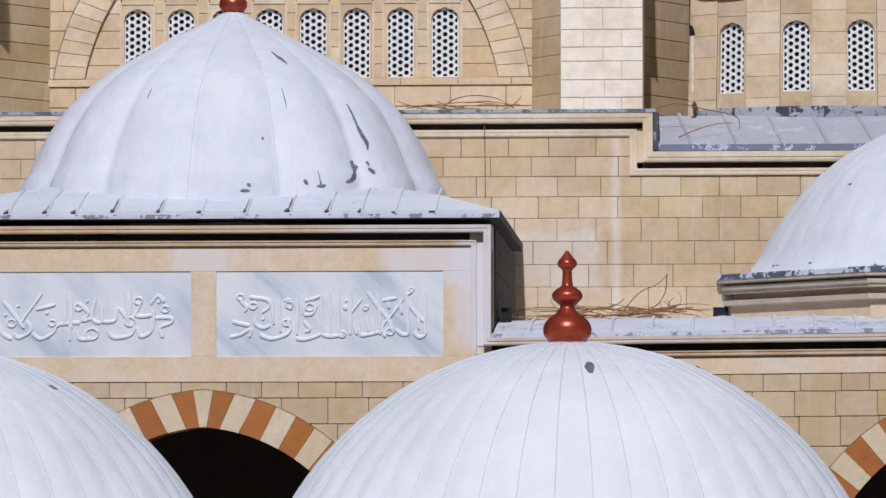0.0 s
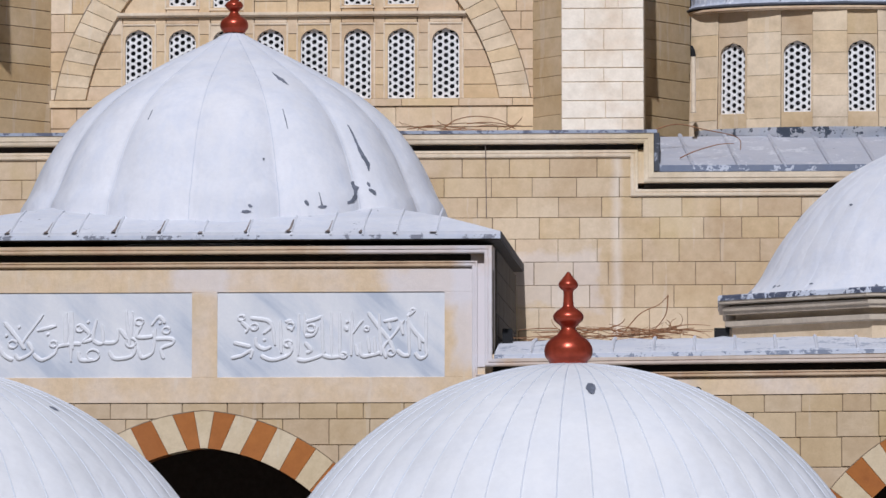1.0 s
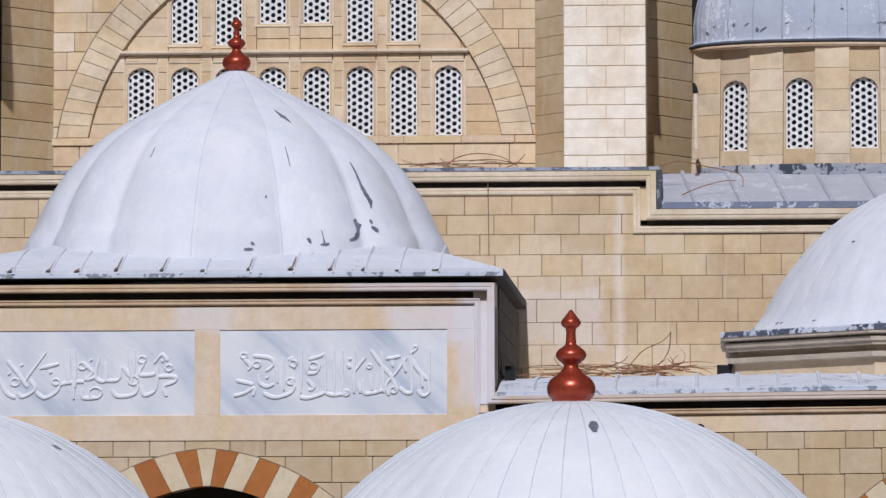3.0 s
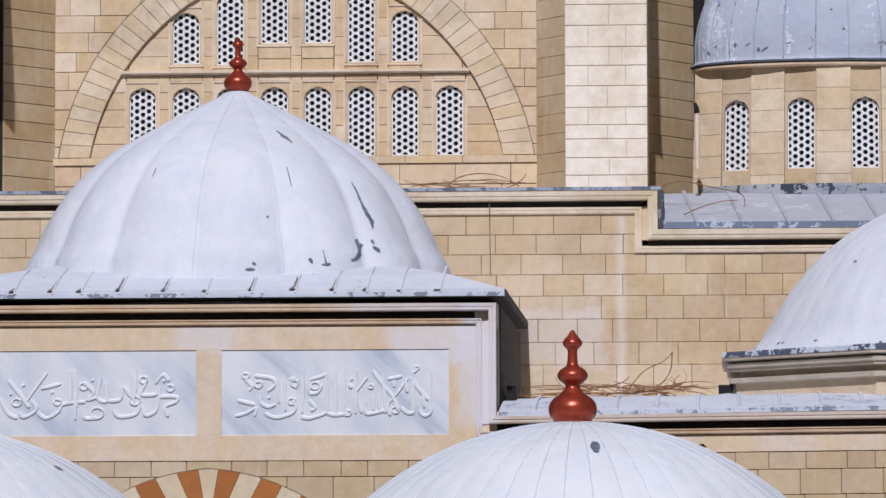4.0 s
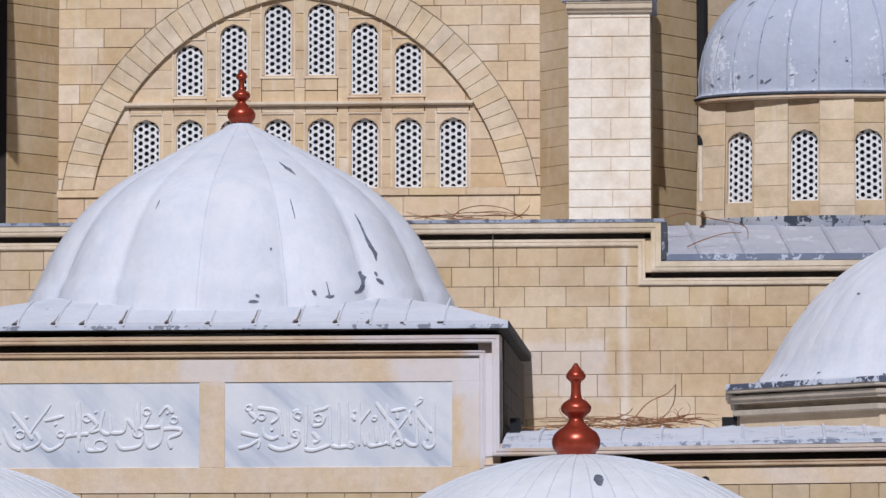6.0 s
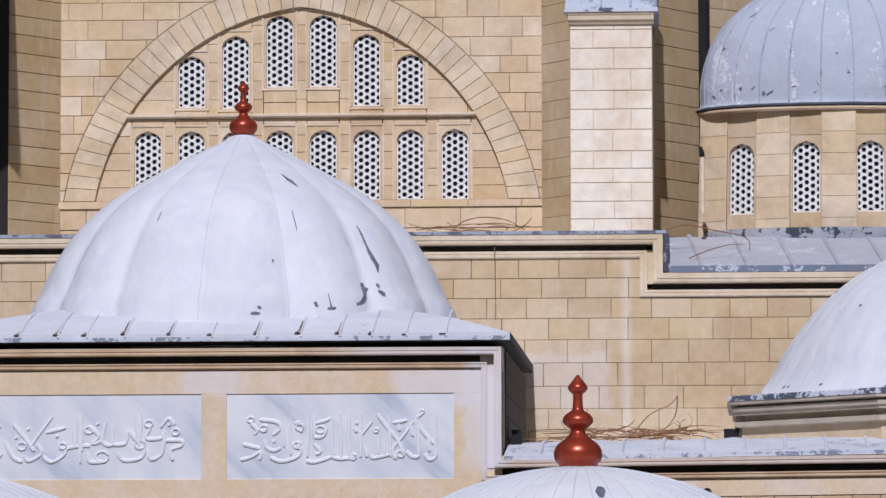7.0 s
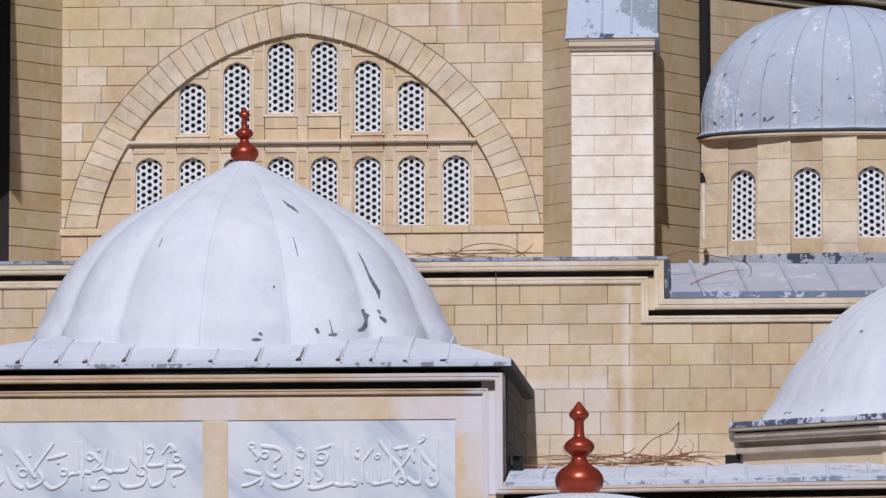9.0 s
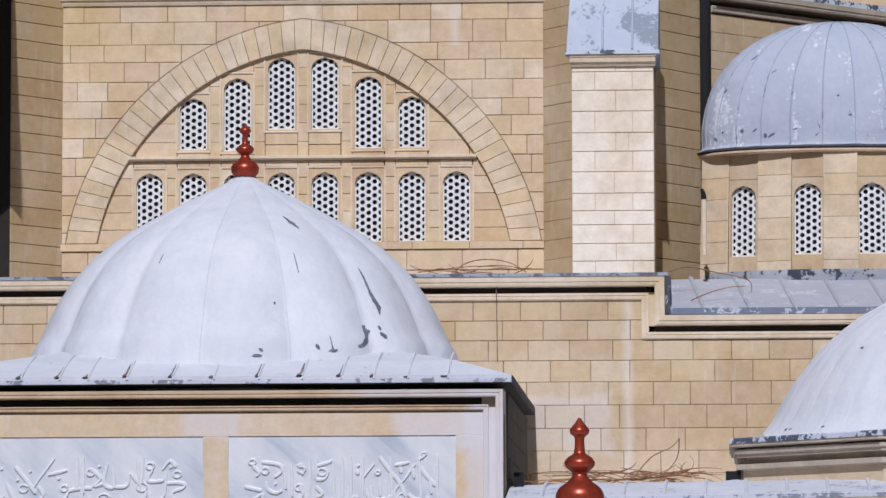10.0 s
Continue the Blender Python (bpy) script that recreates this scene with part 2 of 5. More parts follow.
def part(name, bm, material, parent=None, label="", smooth=False):
    """One mesh object, under a thing or a part."""
    ob = new(name, mesh_of(name, bm, material, smooth))
    ob.parent = parent
    if label:
        ob["label"] = label
    return ob


def piece(name, me, parent, m=None):
    ob = new(name, me)
    ob.parent = parent
    if m is not None:
        ob.matrix_basis = m
    return ob


def thing(name, label, category, group="", kind="", at=(0, 0, 0)):
    ob = new(name)
    ob.location = at
    return tagged(ob, label, category, group, kind)


def box(bm, x0, x1, y0, y1, z0, z1):
    v = [bm.verts.new(p) for p in ((x0, y0, z0), (x1, y0, z0), (x1, y1, z0), (x0, y1, z0), (x0, y0, z1), (x1, y0, z1), (x1, y1, z1), (x0, y1, z1))]
    for f in ((0, 1, 5, 4), (1, 2, 6, 5), (2, 3, 7, 6), (3, 0, 4, 7), (4, 5, 6, 7), (3, 2, 1, 0)):
        bm.faces.new([v[i] for i in f])
    return bm


def box_mesh(x0, x1, y0, y1, z0, z1):
    return box(bmesh.new(), x0, x1, y0, y1, z0, z1)


def slab(bm, poly, y0, y1):
    """A flat polygon in x and z, from y0 back to y1."""
    f = [bm.verts.new((x, y0, z)) for x, z in poly]
    k = [bm.verts.new((x, y1, z)) for x, z in poly]
    bm.faces.new(f)
    bm.faces.new(k[::-1])
    for i in range(len(poly)):
        j = (i + 1) % len(poly)
        bm.faces.new((f[i], k[i], k[j], f[j]))
    return bm


def chamfered(poly, depth, c=0.008, gap=0.006):
    """A stone: polygon in x and z, shrunk by half a joint, with a worn front edge. Front at y = 0."""
    cx = sum(p[0] for p in poly) / len(poly)
    cz = sum(p[1] for p in poly) / len(poly)

    def shrink(d):
        n = len(poly)
        lines = []
        for k in range(n):
            (ax, az), (bx, bz) = poly[k], poly[(k + 1) % n]
            nx, nz = az - bz, bx - ax
            size = math.hypot(nx, nz) or 1.0
            nx, nz = nx / size, nz / size
            if (cx - ax) * nx + (cz - az) * nz < 0:
                nx, nz = -nx, -nz
            lines.append((nx, nz, nx * ax + nz * az + d))
        out = []
        for k in range(n):
            (a1, b1, c1), (a2, b2, c2) = lines[k - 1], lines[k]
            det = a1 * b2 - a2 * b1
            if abs(det) < 0.12:
                out.append((poly[k][0] + a2 * d, poly[k][1] + b2 * d))
            else:
                out.append(((c1 * b2 - c2 * b1) / det, (a1 * c2 - a2 * c1) / det))
        return out

    bm = bmesh.new()
    rings = [[bm.verts.new((x, y, z)) for x, z in shrink(d)] for d, y in ((gap + c, 0), (gap, c), (gap, depth))]
    bm.faces.new(rings[0])
    for a, b in zip(rings, rings[1:]):
        for i in range(len(poly)):
            j = (i + 1) % len(poly)
            bm.faces.new((a[i], b[i], b[j], a[j]))
    return bm


BLOCKS = {}


def block(parent, x0, x1, z0, z1, y, material, m=None, depth=0.12, gap=0.005):
    """A rectangular stone with its front at y; alike stones share a mesh."""
    w, h = round(x1 - x0, 2), round(z1 - z0, 2)
    key = (w, h, material.name)
    if key not in BLOCKS:
        BLOCKS[key] = mesh_of("stone_block", chamfered([(0, 0), (w, 0), (w, h), (0, h)], depth, 0.006, 0.004 if material is PIER else gap), material)
    at = Matrix.Translation((x0, y + random.uniform(-0.003, 0.003), z0))
    return piece("stone_block", BLOCKS[key], parent, m @ at if m else at)


def cut(poly, px, pz, nx, nz):
    """The part of a convex polygon on the side of (px, pz) to which (nx, nz) points."""
    out = []
    for (ax, az), (bx, bz) in zip(poly, poly[1:] + poly[:1]):
        da, db = (ax - px) * nx + (az - pz) * nz, (bx - px) * nx + (bz - pz) * nz
        if da >= 0:
            out.append((ax, az))
        if da * db < 0:
            k = da / (da - db)
            out.append((ax + (bx - ax) * k, az + (bz - az) * k))
    return out


def courses(parent, x0, x1, levels, y, width, material, m=None, clip=None, jitter=0.06, depth=0.12):
    """Rows of stones in running bond between the levels; clip may cut a stone's polygon or drop it."""
    for r, (z0, z1) in enumerate(zip(levels, levels[1:])):
        x = x0 - width * (0.5 if r % 2 else 0.0) - random.uniform(0, 0.12) * width
        while x < x1:
            w = width * (1 + random.uniform(-jitter, jitter) * 2)
            if x + w < x0 + 0.12:
                x += w
                continue
            if x1 - x - w < 0.16:
                w = x1 - x
            a, b = max(x, x0), min(x + w, x1)
            x += w
            if b - a < 0.02:
                break
            poly = [(a, z0), (b, z0), (b, z1), (a, z1)]
            kept = clip(poly) if clip else poly
            if not kept or len(kept) < 3:
                continue
            if kept == poly:
                block(parent, a, b, z0, z1, y, material, m, depth)
            else:
                ob = piece("stone_block", mesh_of("stone_block", chamfered(kept, depth), material), parent)
                at = Matrix.Translation((0, y, 0))
                ob.matrix_basis = m @ at if m else at


def laid(parent, x0, x1, levels, joints, y, width, material, m=None, clip=None, depth=0.12, jitter=0.05, slope=0.0):
    """Rows of stones between the levels, each row with some upright joints known; the rest follow at about the usual width."""
    for r, (z0, z1) in enumerate(zip(levels, levels[1:])):
        known = sorted(joints[r]) if r < len(joints) and joints[r] else [x0 + width * (0.5 if r % 2 else 0.9)]
        edges = [known[0]]
        for b in known[1:]:
            n = max(1, round((b - edges[-1]) / width))
            edges += [edges[-1] + (b - edges[-1]) * (i + 1) / n for i in range(n)]
        while edges[0] > x0 + 0.16:
            edges.insert(0, edges[0] - width * (1 + random.uniform(-jitter, jitter)))
        while edges[-1] < x1 - 0.16:
            edges.append(edges[-1] + width * (1 + random.uniform(-jitter, jitter)))
        edges[0], edges[-1] = x0, x1
        for a, b in zip(edges, edges[1:]):
            up = slope * ((a + b) / 2 - x0)
            poly = [(a, z0 + up), (b, z0 + up), (b, z1 + up), (a, z1 + up)]
            kept = clip(poly) if clip else poly
            if not kept or len(kept) < 3:
                continue
            if kept == poly:
                block(parent, a, b, z0 + up, z1 + up, y, material, m, depth)
            else:
                piece("stone_block", mesh_of("stone_block", chamfered(kept, depth), material), parent, Matrix.Translation((0, y, 0)))


def ribbon(bm, pts, width, relief, nib=0.9):
    """A flat carved stroke on a face at y = 0, as wide as a slanted nib would cut it."""
    pts = [Vector(p) for p in pts]
    rings = []
    for i, p in enumerate(pts):
        d = (pts[min(i + 1, len(pts) - 1)] - pts[max(i - 1, 0)]).normalized()
        n = Vector((-d.y, d.x))
        w = width * (0.62 + 0.5 * abs(math.sin(math.atan2(d.y, d.x) - nib))) * (0.6 if i in (0, len(pts) - 1) else 1.0)
        rings.append([bm.verts.new((p.x + n.x * w * k, y, p.y + n.y * w * k)) for k, y in ((-1, 0.01), (-0.85, -relief * 0.6), (-0.4, -relief), (0.4, -relief), (0.85, -relief * 0.6), (1, 0.01))])
    for p, q in zip(rings, rings[1:]):
        for i in range(5):
            bm.faces.new((p[i], p[i + 1], q[i + 1], q[i]))
    bm.faces.new(rings[0])
    bm.faces.new(rings[-1][::-1])
    return bm


def sweep(path, profile, y):
    """A moulding along a path in x and z on the wall at y. Profile points: (across, out)."""
    bm = bmesh.new()
    rings = []
    for i, (x, z) in enumerate(path):
        dirs = []
        if i > 0:
            dirs.append(Vector((x - path[i - 1][0], z - path[i - 1][1])).normalized())
        if i < len(path) - 1:
            dirs.append(Vector((path[i + 1][0] - x, path[i + 1][1] - z)).normalized())
        ns = [Vector((-d.y, d.x)) for d in dirs]
        n = sum(ns, Vector((0, 0)))
        n = n / n.dot(ns[0])
        rings.append([bm.verts.new((x + n.x * a, y - o, z + n.y * a)) for a, o in profile])
    for p, q in zip(rings, rings[1:]):
        for i in range(len(profile) - 1):
            bm.faces.new((p[i], p[i + 1], q[i + 1], q[i]))
    bm.faces.new(rings[0])
    bm.faces.new(rings[-1][::-1])
    return bm


def lathe(profile, steps, wave=None, sweep_to=1.0, turn=0.0, close=True):
    """A turned form round z. Profile: (radius, height) from below up; wave(angle, k) scales the radius."""
    bm = bmesh.new()
    rings = []
    n = steps if sweep_to == 1.0 else steps + 1
    for k, (r, z) in enumerate(profile):
        ring = []
        for i in range(n):
            a = 2 * math.pi * sweep_to * i / steps + turn
            s = wave(a, k / (len(profile) - 1)) if wave else 1
            ring.append(bm.verts.new((r * s * math.cos(a), r * s * math.sin(a), z)))
        rings.append(ring)
    for p, q in zip(rings, rings[1:]):
        for i in range(steps):
            j = (i + 1) % n
            bm.faces.new((p[i], p[j], q[j], q[i]))
    if close:
        bm.faces.new(rings[0])
        bm.faces.new(rings[-1])
    return bm


def smooth_profile(points, n):
    """Catmull-Rom through a few profile points."""
    out = []
    pts = [points[0], *points, points[-1]]
    for i in range(1, len(pts) - 2):
        for k in range(n):
            u = k / n
            p0, p1, p2, p3 = (Vector(p) for p in pts[i - 1:i + 3])
            v = 0.5 * (2 * p1 + (p2 - p0) * u + (2 * p0 - 5 * p1 + 4 * p2 - p3) * u * u + (3 * p1 - p0 - 3 * p2 + p3) * u ** 3)
            out.append((max(v.x, 0.004), v.y))
    out.append(points[-1])
    return out


def tube(bm, pts, r, sides=5, taper=1.0, flat=1.0):
    """A round rod through points."""
    rings = []
    pts = [Vector(p) for p in pts]
    for i, p in enumerate(pts):
        d = (pts[min(i + 1, len(pts) - 1)] - pts[max(i - 1, 0)]).normalized()
        s = d.cross(Vector((0.13, 0.9, 0.3)))
        s = s.normalized() if s.length > 1e-4 else Vector((1, 0, 0))
        u = s.cross(d)
        rr = r * (1 + (taper - 1) * i / max(1, len(pts) - 1))
        rings.append([bm.verts.new(p + rr * (math.cos(2 * math.pi * k / sides) * s + flat * math.sin(2 * math.pi * k / sides) * u)) for k in range(sides)])
    for p, q in zip(rings, rings[1:]):
        for i in range(sides):
            j = (i + 1) % sides
            bm.faces.new((p[i], p[j], q[j], q[i]))
    bm.faces.new(rings[0])
    bm.faces.new(rings[-1][::-1])
    return bm


def smooth_line(pts):
    out = []
    p = [Vector(pts[0])] + [Vector(v) for v in pts] + [Vector(pts[-1])]
    for i in range(1, len(p) - 2):
        for k in range(5):
            u = k / 5
            out.append(0.5 * (2 * p[i] + (p[i + 1] - p[i - 1]) * u + (2 * p[i - 1] - 5 * p[i] + 4 * p[i + 1] - p[i + 2]) * u * u + (3 * p[i] - p[i - 1] - 3 * p[i + 1] + p[i + 2]) * u ** 3))
    out.append(p[-1])
    return out


# ---- ground ----
# Out of view; toned dark to hold down the light it bounces.
tagged(part("ground", box_mesh(-3000, 3000, -3000, 3000, -0.5, 0.0), PAVING), "dark-toned stone paving of the courtyard and beyond", "ground", kind="structure")

# ---- the finial, shared by the domes ----
FIN = [(0.178, 0.0), (0.190, 0.03), (0.222, 0.07), (0.233, 0.135), (0.216, 0.19), (0.178, 0.235), (0.12, 0.275), (0.078, 0.325),
       (0.070, 0.352), (0.092, 0.378), (0.135, 0.415), (0.147, 0.46), (0.118, 0.505), (0.066, 0.541), (0.052, 0.57), (0.046, 0.67),
       (0.054, 0.706), (0.080, 0.727), (0.095, 0.757), (0.086, 0.787), (0.044, 0.838), (0.012, 0.885)]
FIN_MESH = mesh_of("finial", lathe(smooth_profile(FIN, 3), 28), FINIAL, True)


def on_dome(profile, a, h):
    """Radius of a dome's profile at height h."""
    for (r0, z0), (r1, z1) in zip(profile, profile[1:]):
        if z0 <= h <= z1:
            return r0 + (r1 - r0) * (h - z0) / max(z1 - z0, 1e-6)
    return profile[-1][0]


LOBES = {}


def k_at(profile, h):
    """Share of the profile's points below height h."""
    return sum(1 for p in profile if p[1] < h) / len(profile)


def patch(profile, a0, h0, wide, tall, lean=0.0, lift=0.012, lobe=None):
    """A ragged flake on a dome's skin, at an angle and height."""
    bm = bmesh.new()
    ring = []
    n = 12
    for i in range(n):
        u = 2 * math.pi * i / n
        k = random.uniform(0.7, 1.15)
        h = h0 + tall / 2 * math.sin(u) * k
        r = on_dome(profile, a0, h) + lift
        a = a0 + (wide / 2 * math.cos(u) * k + lean * math.sin(u) * tall / 2) / max(r, 0.1)
        if lobe:
            r = (r - lift) * lobe(a, k_at(profile, h)) + lift
        ring.append(((r * math.cos(a), r * math.sin(a), h), ((r - 0.05) * math.cos(a), (r - 0.05) * math.sin(a), h)))
    top = [bm.verts.new(p) for p, q in ring]
    low = [bm.verts.new(q) for p, q in ring]
    bm.faces.new(top)
    for i in range(n):
        j = (i + 1) % n
        bm.faces.new((top[i], low[i], low[j], top[j]))
    return bm


def crack(profile, line, lobe, lift=0.012):
    """A long flake along a dome's skin: angle, height and width from point to point."""
    bm = bmesh.new()
    fine = []
    for (a0, h0, w0), (a1, h1, w1) in zip(line, line[1:]):
        for i in range(3):
            k = i / 3
            fine.append((a0 + (a1 - a0) * k, h0 + (h1 - h0) * k, (w0 + (w1 - w0) * k) * random.uniform(0.75, 1.25)))
    rows = []
    for deg, h, w in fine + [line[-1]]:
        r = on_dome(profile, 0, h)
        side = []
        for s, d in ((-0.5, 0), (0.5, 0), (0.5, -0.05), (-0.5, -0.05)):
            a = radians(deg) + s * w / r
            rr = r * lobe(a, k_at(profile, h)) + lift + d
            side.append(bm.verts.new((rr * math.cos(a), rr * math.sin(a), h)))
        rows.append(side)
    for p, q in zip(rows, rows[1:]):
        for i in range(4):
            bm.faces.new((p[i], p[(i + 1) % 4], q[(i + 1) % 4], q[i]))
    bm.faces.new(rows[0])
    bm.faces.new(rows[-1])
    bmesh.ops.recalc_face_normals(bm, faces=bm.faces[:])
    return bm


def seam_mesh(name, profile, r, material, lobes=None):
    bm = bmesh.new()
    tube(bm, [(rr, 0, z) for rr, z in profile], r, 6, 0.5)
    return mesh_of(name, bm, material, True)


def dome(name, label, at, profile, gores, bulge, roll, material, finial_z=None, turn=0.0, steps=None, group="", seams=None, finial_x=0.0):
    """A lead-covered dome: lobed shell, rolled seams between the gores, finial."""
    d = thing(name, label, "dome", group, "", at)

    def lobe(a, k):
        f = ((a - turn) * gores / (2 * math.pi)) % 1
        return 1 + bulge * (math.sin(math.pi * f) ** 0.8 - 0.5) * (1 - k) ** 0.4

    LOBES[name] = lobe
    part("shell", lathe(profile, steps or gores * 8, lobe), material, d, smooth=True)
    low = [(r * (1 - bulge * 0.5 * (1 - i / (len(profile) - 1)) ** 0.4) , z) for i, (r, z) in enumerate(profile)]
    me = seam_mesh("seam", low, roll, seams or material)
    for i in range(gores):
        piece("seam", me, d, Matrix.Rotation(turn + 2 * math.pi * i / gores, 4, "Z"))
    if finial_z is not None:
        f = piece("finial", FIN_MESH, d, Matrix.Translation((finial_x, 0, finial_z)))
        f["label"] = "red lacquered copper finial"
    return d


# ---- the near arcade with its two domes ----
NEAR_Y = 46.0
R = 3.11
NEAR = [(R * math.sin(u), R * math.cos(u) - R) for u in (radians(70 - 68.5 * i / 26) for i in range(27))]
NEAR = NEAR + [(0.03, 0.002)]
near_a = dome("arcade_dome", "whitewashed ribbed lead dome with red finial over arcade", (-1.496, NEAR_Y, 10.93), NEAR, 48, 0.008, 0.010, CHALK, -0.005, radians(-91.2), 48 * 8, "arcade domes", CHALKSEAM, -0.027)
near_b = copy_thing(near_a, pose(-7.778, NEAR_Y, 10.907, 0, 0, 31))
part("worn_patch", patch(NEAR, radians(-80.2), -0.28, 0.09, 0.12, 0.2, 0.022), BARE, near_a, "bare grey lead flake")
part("worn_patch", patch(NEAR, radians(-58), -0.42, 0.07, 0.05), BARE, near_b, "bare grey lead flake")

arcade = tagged(part("wall_arcade", box_mesh(-24, 18, 43.4, 43.9, 0, 8.6), MORTAR), "tan limestone arcade wall under the near domes", "wall", kind="structure")
tagged(part("arcade_roof", box_mesh(-24, 18, 43.2, 49.2, 8.6, 9.15), SKIRT), "flat whitewashed lead roof of the near arcade", "roof", kind="structure")

# ---- the raised centre bay of the portico ----
BAY_X = -8.09
FY = 74.0
BAY_R = -3.618
EAVE_Z = 14.09
SPAN = BAY_R - BAY_X
ARCH_Z = 11.384
RE, RI = 3.45, 2.87
AX, AZ = 0.205, 3.445


def arch_clip(cx, top, r):
    """Cuts stones along a pointed arch of two arcs, outside radius r."""
    def clip(poly):
        mx = sum(p[0] for p in poly) / len(poly)
        s = 1 if mx > cx else -1
        ox, oz = cx - s * AX, top - AZ
        mz = sum(p[1] for p in poly) / len(poly)
        d = math.hypot(mx - ox, mz - oz)
        far = max(math.hypot(x - ox, z - oz) for x, z in poly)
        near = min(math.hypot(x - ox, z - oz) for x, z in poly)
        if near > r or d < 0.1:
            return poly if near > r else None
        if far < r:
            return None
        nx, nz = (mx - ox) / d, (mz - oz) / d
        return cut(poly, ox + nx * r, oz + nz * r, nx, nz)
    return clip


def arch_wall(name, cx, top, x0, x1, z1, y, thick, material, parent=None):
    """A wall with a pointed arch going through it."""
    r = RE - 0.25
    bm = bmesh.new()
    pts = []
    for s in (-1, 1):
        half = []
        for i in range(15):
            a = radians(93.5 - 80 * i / 14)
            half.append((cx + s * (r * math.cos(a) - AX), top - AZ + r * math.sin(a)))
        half = [p for p in half if (p[0] - cx) * s > 0.001]
        apex = (cx, top - AZ + math.sqrt(r * r - AX * AX))
        half = [apex] + half
        half.append((half[-1][0], 0.0))
        pts.append(half)
    for s, half in zip((-1, 1), pts):
        edge = x0 if s < 0 else x1
        for (ax, az), (bx, bz) in zip(half, half[1:]):
            if abs(ax - bx) < 1e-4:
                continue
            slab(bm, [(ax, az), (bx, bz), (bx, z1), (ax, z1)], y, y + thick)
        ex = half[-1][0]
        slab(bm, [(ex, 0), (edge, 0), (edge, z1), (ex, z1)], y, y + thick)
    return part(name, bm, material, parent)


def voussoirs(parent, cx, top, y, count, depth):
    """Red and cream wedge stones round a pointed arch: one cream keystone, then both halves by turns."""
    step = radians(5.65)

    def wedge(pts, red):
        ob = piece("voussoir", mesh_of("voussoir", chamfered(pts, depth, 0.004, 0.002), REDST if red else CREAM), parent)
        ob.location.y = y
        ob["label"] = "red arch stone" if red else "cream arch stone"

    def at(s, rr, a):
        return cx + s * (rr * math.cos(a) - AX), top - AZ + rr * math.sin(a)

    out, inn = math.acos(AX / RE), math.acos(AX / RI)
    wedge([at(-1, RI, inn - 0.02), at(-1, RE, out - 0.046), at(1, RE, out), at(1, RE, out - 0.046), at(1, RI, inn - 0.02), at(1, RI, inn)], False)
    for s in (-1, 1):
        a, b = out - 0.046, inn - 0.02
        for i in range(count):
            c = a - step
            d = b + (c - b) * (1.0 if i > 2 else (0.62, 0.75, 0.9)[i]) if i < 3 else c
            wedge([at(s, RI, b), at(s, RE, a), at(s, RE, (a + c) / 2), at(s, RE, c), at(s, RI, d), at(s, RI, (b + d) / 2)], i % 2 == 0)
            a, b = c, d


wall_portico = arch_wall("wall_portico", BAY_X, ARCH_Z, BAY_X - SPAN, BAY_R, 13.562 - 0.005, FY + 0.03, 0.8, MORTAR)
part("core", box_mesh(BAY_X - SPAN, BAY_R - 0.01, FY + 0.62, FY + 0.83, 13.562, 13.98), MORTAR, wall_portico)
tagged(wall_portico, "tan limestone portico front with striped red arch", "wall", kind="structure")
bottom = 11.504
laid(wall_portico, BAY_X - SPAN, BAY_R, [11.252, bottom], [[-9.55, -8.98, -8.43, -7.73, -7.18, -6.61, -6.03, -5.62, -4.99]], FY, 0.57, WALL, clip=arch_clip(BAY_X, ARCH_Z, RE - 0.06))
laid(wall_portico, BAY_X - SPAN, BAY_R, [10.851, 11.252], [[-9.31, -8.74, -6.87, -6.15, -5.52]], FY, 0.65, WALL, clip=arch_clip(BAY_X, ARCH_Z, RE - 0.06))
laid(wall_portico, BAY_X - SPAN, BAY_R, [10.44, 10.851], [[-6.0]], FY, 0.65, WALL, clip=arch_clip(BAY_X, ARCH_Z, RE - 0.06))
voussoirs(wall_portico, BAY_X, ARCH_Z, FY - 0.012, 13, 0.6)
# field stones round the two inscriptions
PZ0, PZ1 = 11.898, 13.216
PL, PR = -7.887, -4.362
PM = -8.283
FIELD_TOP = 13.562
fx = -3.977
for x0, x1, z0, z1 in ((BAY_X - SPAN, BAY_R, bottom, PZ0), (BAY_X - SPAN, fx + 0.02, PZ1, FIELD_TOP + 0.01), (PM, PL, PZ0, PZ1), (PR, BAY_R, PZ0, PZ1), (fx + 0.02, BAY_R, PZ1, 13.93),
                       (BAY_X - SPAN, 2 * BAY_X - PR, PZ0, PZ1)):
    ob = piece("field_stone", mesh_of("field_stone", chamfered([(0, 0), (x1 - x0, 0), (x1 - x0, z1 - z0), (0, z1 - z0)], 0.2, 0.004, 0.0), FRAME), wall_portico)
    ob.location = (x0, FY - 0.015, z0)
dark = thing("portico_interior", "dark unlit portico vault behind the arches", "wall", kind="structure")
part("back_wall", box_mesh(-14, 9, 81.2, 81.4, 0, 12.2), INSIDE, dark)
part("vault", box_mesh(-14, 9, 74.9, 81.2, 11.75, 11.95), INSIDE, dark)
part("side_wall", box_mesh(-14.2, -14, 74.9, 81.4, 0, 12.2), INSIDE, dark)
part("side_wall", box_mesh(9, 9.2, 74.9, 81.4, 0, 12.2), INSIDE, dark)

